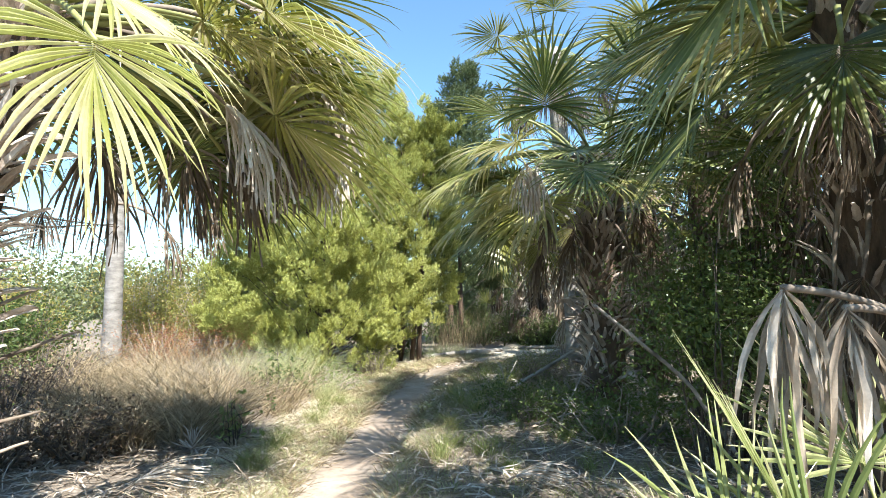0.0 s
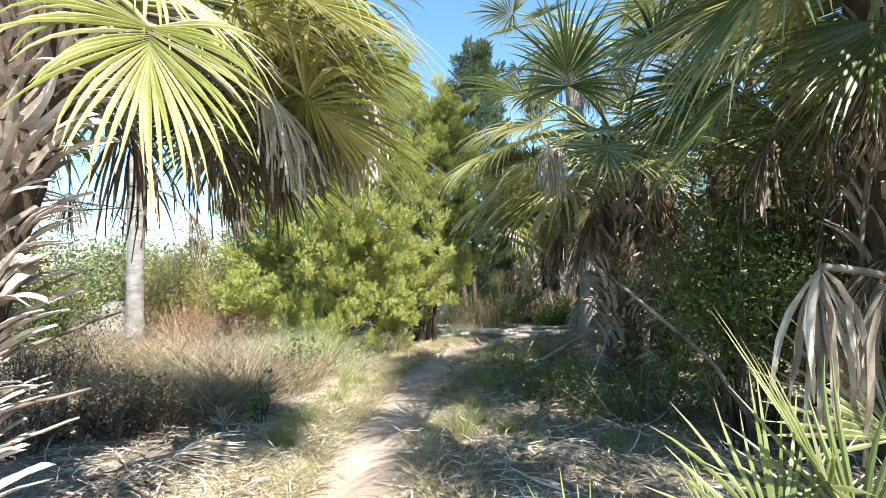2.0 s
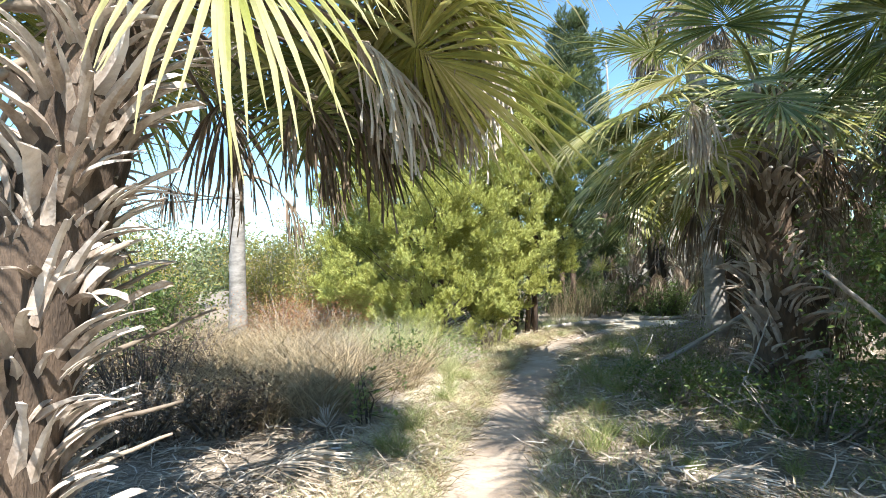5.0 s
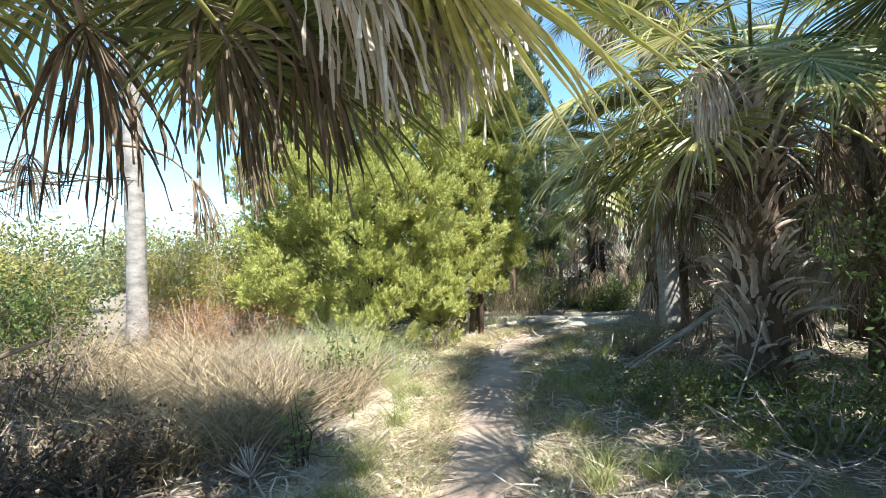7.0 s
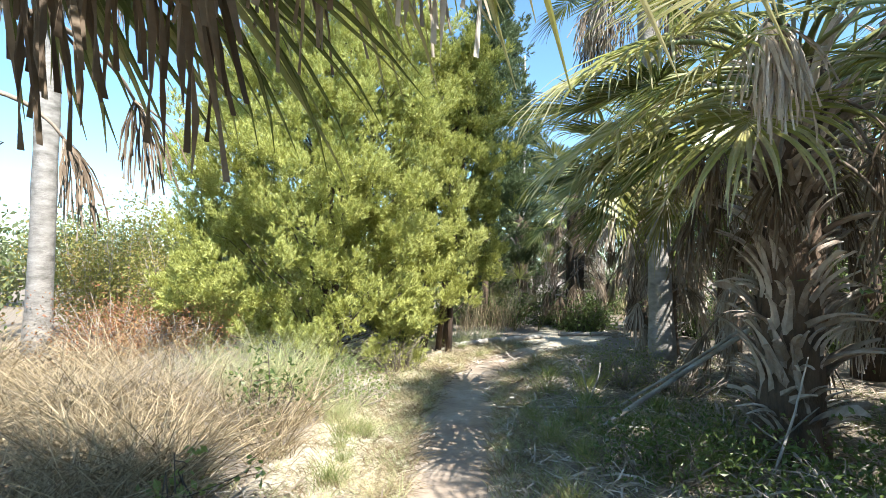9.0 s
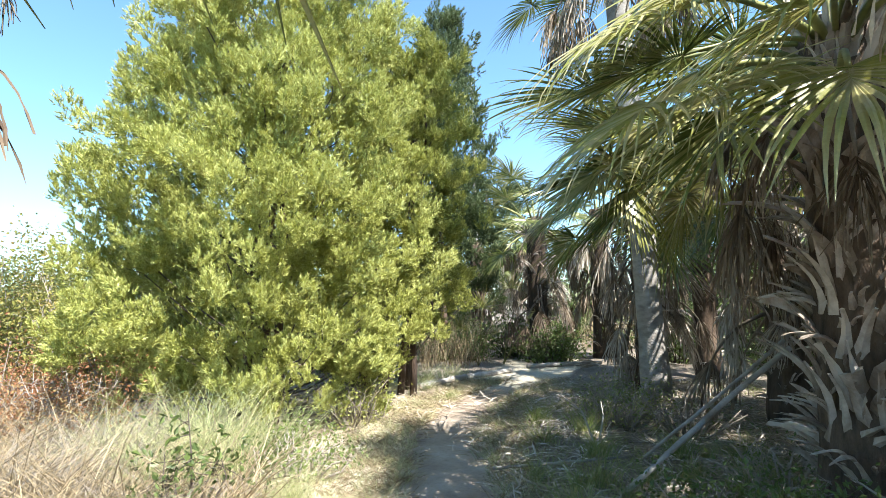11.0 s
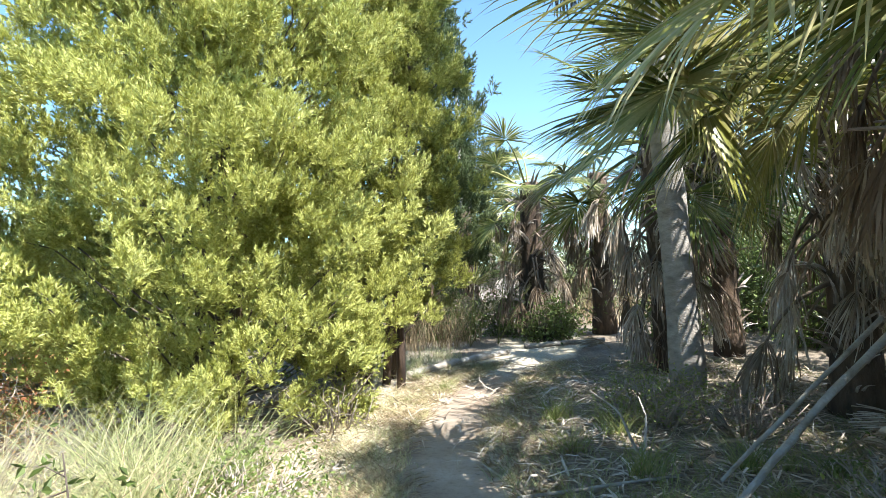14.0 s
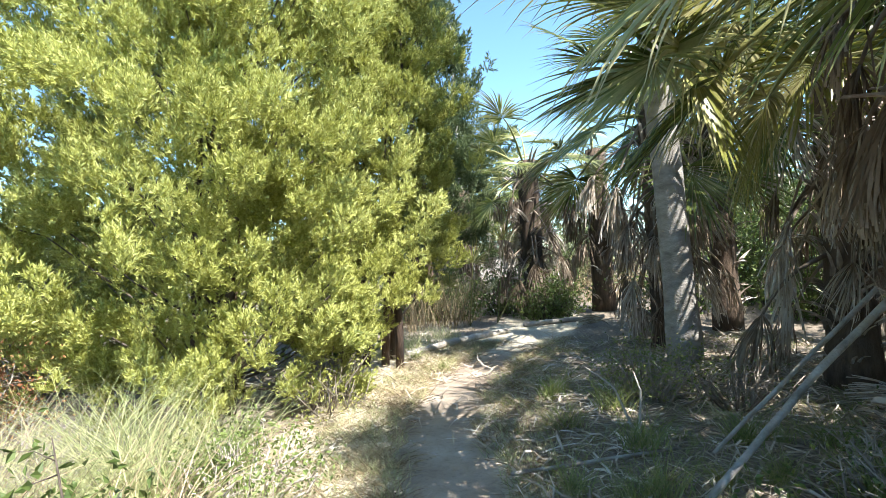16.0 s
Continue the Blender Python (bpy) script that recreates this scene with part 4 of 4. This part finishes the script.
def verge_place():
    while True:
        y = rng.uniform(4.5, 15.0)
        c, w = trail(y)
        x = c - w * 0.85 - abs(rng.normal(0, 0.5)) if rng.uniform() < 0.72 else c + w * 0.9 + abs(rng.normal(0, 0.28))
        return x, y


PALE = [blades(14, 0.05, 0.16, 0.0028, 0.9, s, 3) for s in range(20, 26)]
FLAT = [blades(14, 0.06, 0.26, 0.003, 2.2, s, 3) for s in range(30, 36)]
scatter_field("short_grass", "short dry and green grass along the trail edges", M_GRASS_PALE, 900, verge_place, lambda i: PALE[i % 6], "grass")
scatter_field("dry_grass", "flattened straw along the trail edges", M_GRASS_TAN, 1500, verge_place, lambda i: FLAT[i % 6], "grass")


def shade_place():
    while True:
        x, y = rng.uniform(0.7, 5.5), rng.uniform(4.0, 14.5)
        c, w = trail(y)
        if x > c + w * 1.05:
            return x, y


def left_place():
    while True:
        x, y = rng.uniform(-4.8, 0.3), rng.uniform(3.0, 7.8)
        c, w = trail(y)
        if x < c - w * 1.2:
            return x, y


def strip(i):
    """A fallen leaflet: a narrow curled ribbon on the ground."""
    a, ln, w = rng.uniform(0, 6.283), rng.uniform(0.08, 0.42), rng.uniform(0.003, 0.009)
    d, s = np.array([math.cos(a), math.sin(a), 0]), np.array([-math.sin(a), math.cos(a), 0])
    lift, bow = abs(rng.normal(0, 0.035)), rng.normal(0, 0.06)
    pts = [d * ln * q + s * bow * math.sin(q * 3.1) + np.array([0, 0, 0.015 + lift * (math.sin(q * 3.1) if i % 3 else q * 2)]) for q in (0, 0.33, 0.66, 1)]
    tilt = np.array([0, 0, rng.normal(0, 0.6)])
    side = unit(s + tilt)
    return np.array([[pts[k] - side * w, pts[k] + side * w, pts[k + 1] + side * w * (0.9 if k < 2 else 0.1), pts[k + 1] - side * w * (0.9 if k < 2 else 0.1)] for k in range(3)])


scatter_field("leaf_litter", "fallen palm leaflets and dry twigs on shaded ground", M_LITTER, 7200, shade_place, strip, "leaf litter")
scatter_field("leaf_litter", "sunlit bleached palm leaflets on the ground", M_LITTER, 5200, left_place, strip, "leaf litter")


def under_place():
    return rng.normal(-0.4, 1.3), rng.normal(13.6, 1.4)


scatter_field("leaf_litter", "dry twigs and needles under the cedars", M_LITTER, 1300, under_place, strip, "leaf litter")
scatter_field("green_ground_cover", "low green weeds over the shaded ground", M_GRASS_GREEN, 1100, shade_place, lambda i: PALE[i % 6], "grass")


# ---- logs, branches, fallen fronds ----
def stick(name, label, points, r0, r1, material, category="branch", sides=8, wobble=0.14):
    pts = np.array(points, float)
    fine = [pts[0] * (1 - t) + pts[-1] * t if len(pts) == 2 else np.array([np.interp(t, np.linspace(0, 1, len(pts)), pts[:, k]) for k in range(3)]) for t in np.linspace(0, 1, 12)]
    fine = [p + rng.normal(0, r0 * 0.12, 3) for p in fine]
    v, f = tube(fine, list(np.linspace(r0, r1, 12)), sides, wobble, int(r0 * 1000))
    return tagged(new(name, mesh_of(name, v, f, material, True)), label, category)


stick("log", "weathered grey log lying beside the trail", [(0.05, 14.2, 0.04), (0.9, 15.1, 0.06)], 0.055, 0.05, M_LOG, "log")
stick("log", "dark weathered log end in the shade", [(0.92, 15.12, 0.06), (1.85, 15.95, 0.05)], 0.06, 0.045, M_LOG, "log")
stick("log", "thin fallen trunk across the far trail", [(2.3, 16.6, 0.05), (4.0, 17.0, 0.05)], 0.05, 0.04, M_LOG, "log")
stick("fallen_branch", "bleached fallen branch leaning on a palm", [(1.62, 9.35, 0.03), (2.55, 9.75, 0.52), (3.3, 9.95, 0.95)], 0.02, 0.026, M_LOG)
stick("fallen_branch", "bleached fallen branch leaning on a palm", [(1.9, 9.7, 0.16), (2.75, 10.0, 0.6), (3.4, 10.15, 1.0)], 0.012, 0.018, M_LOG)
stick("fallen_branch", "thin pale twig across the trail edge", [(0.75, 9.95, 0.03), (1.9, 10.1, 0.05)], 0.014, 0.01, M_LOG)
stick("dead_snag", "thin bare dead trunk against the sky", [(2.05, 24.0, 0), (2.0, 24.0, 9.5)], 0.09, 0.03, M_LOG, "dead tree")
stick("fallen_branch", "pale dead stalk leaning among shaded palms", [(2.3, 5.75, 1.35), (3.1, 6.3, 0.75), (3.6, 6.5, 0.02)], 0.012, 0.018, M_LOG)
for i, (x0, y0, z0, x1, y1, z1) in enumerate(((2.3, 7.9, 0.02, 2.75, 8.2, 0.9), (2.2, 8.1, 0.02, 3.0, 8.5, 0.5), (2.6, 7.6, 0.02, 2.4, 8.3, 0.45), (1.8, 10.6, 0.02, 1.55, 10.9, 0.45), (1.75, 10.4, 0.02, 2.0, 11.0, 0.35), (2.0, 7.9, 0.03, 2.8, 7.5, 0.25), (-3.6, 12.1, 0.0, -3.2, 12.3, 1.0), (-3.7, 12.2, 0.0, -4.0, 12.2, 0.9))):
    stick("dead_twig", "bleached dead twig standing in the litter", [(x0, y0, z0), ((x0 + x1) / 2 + 0.05, (y0 + y1) / 2, (z0 + z1) / 2 + 0.08), (x1, y1, z1)], 0.012, 0.004, M_LOG, "twig", 6)
for i, (az, z0, rise, ln) in enumerate(((-60, 0.75, 12, 0.6), (-35, 0.95, 22, 0.75), (-50, 0.55, 18, 0.55), (-20, 1.15, 30, 0.6), (-75, 1.3, 30, 0.45))):
    a = radians(az)
    stick("dead_stalk", "dry leaf stalk jutting from a shaggy palm", [(-1.05, 4.05, z0), (-1.05 - math.sin(a) * ln, 4.05 + math.cos(a) * ln, z0 + ln * math.sin(radians(rise)))], 0.016, 0.007, M_PETIOLE_DEAD, "leaf stalk", 6)
for x1, y1, z1, zm in ((-0.55, 6.6, 2.72, 2.85), (-1.5, 6.9, 2.5, 2.8), (-2.3, 7.3, 2.35, 2.6), (-2.7, 6.6, 2.5, 2.7), (-1.9, 6.3, 2.75, 2.9)):
    stick("dead_stalk", "long bare dark leaf stalk arching out of a palm crown", [(-0.82, 4.35, 2.7), ((x1 - 0.82) / 2, (y1 + 4.35) / 2, zm), (x1, y1, z1)], 0.017, 0.008, M_TWIG_DARK, "leaf stalk", 6, 0.05)
# Long bare stalks and twigs of a dead tree behind the shaggy palm.
lines = []
for i in range(16):
    z = 1.6 + 0.16 * i
    foot = np.array([0, 0, z])
    a = rng.uniform(-1.2, 1.2)
    tip = foot + np.array([math.sin(a) * 1.4 + 0.6, math.cos(a) * 1.0, rng.uniform(-0.2, 0.4)])
    lines.append(([foot, (foot + tip) / 2 + np.array([0, 0, 0.12]), tip], [0.022, 0.014, 0.005]))
    for k in range(7):
        q = rng.uniform(0.3, 1)
        at = foot * (1 - q) + tip * q
        lines.append(([at, at + rng.normal(0, 0.13, 3), at + rng.normal(0, 0.24, 3)], [0.006, 0.004, 0.002]))
lines.append(([np.array([0, 0, -0.05]), np.array([0.05, 0, 2.0]), np.array([0, 0.1, 4.6])], [0.04, 0.03, 0.015]))
dead = thing("dead_tree", -4.7, 7.4, 0, "bare dead tree with fine grey twigs", "dead tree")
child("branch_tangle", tubes_mesh("branch_tangle", lines, M_TWIG_DARK, 5), dead)
# Fallen and hanging dead fronds.
for x, y, z, rx, rz, s in ((3.7, 12.0, 0.25, 10, 120, 0.8), (4.3, 10.4, 0.2, 0, 60, 0.8), (2.2, 5.6, 0.15, 15, 200, 0.8), (-1.3, 5.6, 0.18, 10, 280, 0.9), (-0.9, 6.3, 0.16, 5, 30, 0.8), (3.4, 10.7, 0.2, 0, 170, 0.8), (4.0, 16.2, 0.2, 0, 100, 0.9), (1.5, 6.2, 0.14, 0, 250, 0.7)):
    bl, stk = leaf_set("dead", 0)[0]
    ob = tagged(new("fallen_frond", bl), "dry curled palm frond lying on the ground", "palm frond", "fallen fronds")
    lowest = min(v.co.z for v in bl.vertices)
    ob.matrix_basis = pose(x, y, 0.0, 78, 0, rz) @ Matrix.Scale(s * 0.8, 4)
    child("petiole", stk, ob)
    bpy.context.view_layer.update()
    ob.location.z = 0.01 - min((ob.matrix_world @ v.co).z for v in bl.vertices)
for x, y, z, az, s in ((-2.3, 7.3, 2.35, -70, 0.8), (-1.5, 6.9, 2.5, -20, 0.75), (-2.7, 6.6, 2.5, 40, 0.8)):
    bl, stk = leaf_set("brown", 0)[1]
    ob = tagged(new("dead_frond", bl), "brown dead palm frond drooping from a bare stalk", "palm frond")
    ob.matrix_basis = pose(x, y, z, 0, 0, az) @ Matrix.Scale(s, 4) @ Matrix.Translation((0, -0.3, 0.1))
    child("petiole", stk, ob)
for i, (foot, hub, axis, size) in enumerate((((3.5, 4.6, 1.3), (2.74, 4.2, 1.44), (-0.1, -0.15, -1.0), 0.66), ((3.6, 4.6, 1.25), (2.98, 4.22, 1.36), (0.05, -0.15, -1.0), 0.68))):
    fan = fan_blade(np.random.default_rng(480 + i), np.array(hub), unit(np.array(axis)), np.array([1.0, 0.15, 0.0]), size, 13, 1.7, True, M_PALM_DEAD)
    ob = tagged(new("dead_frond", fan), "bleached dead palm frond hanging folded over", "palm frond")
    foot, hub = np.array(foot), np.array(hub)
    sv, sf = tube([foot * (1 - q) + hub * q + np.array([0, 0, 0.12 * q * (1 - q)]) for q in np.linspace(0, 1, 7)], [0.016] * 7, 6)
    child("petiole", mesh_of("stalk", sv, sf, M_PETIOLE_DEAD, True), ob)
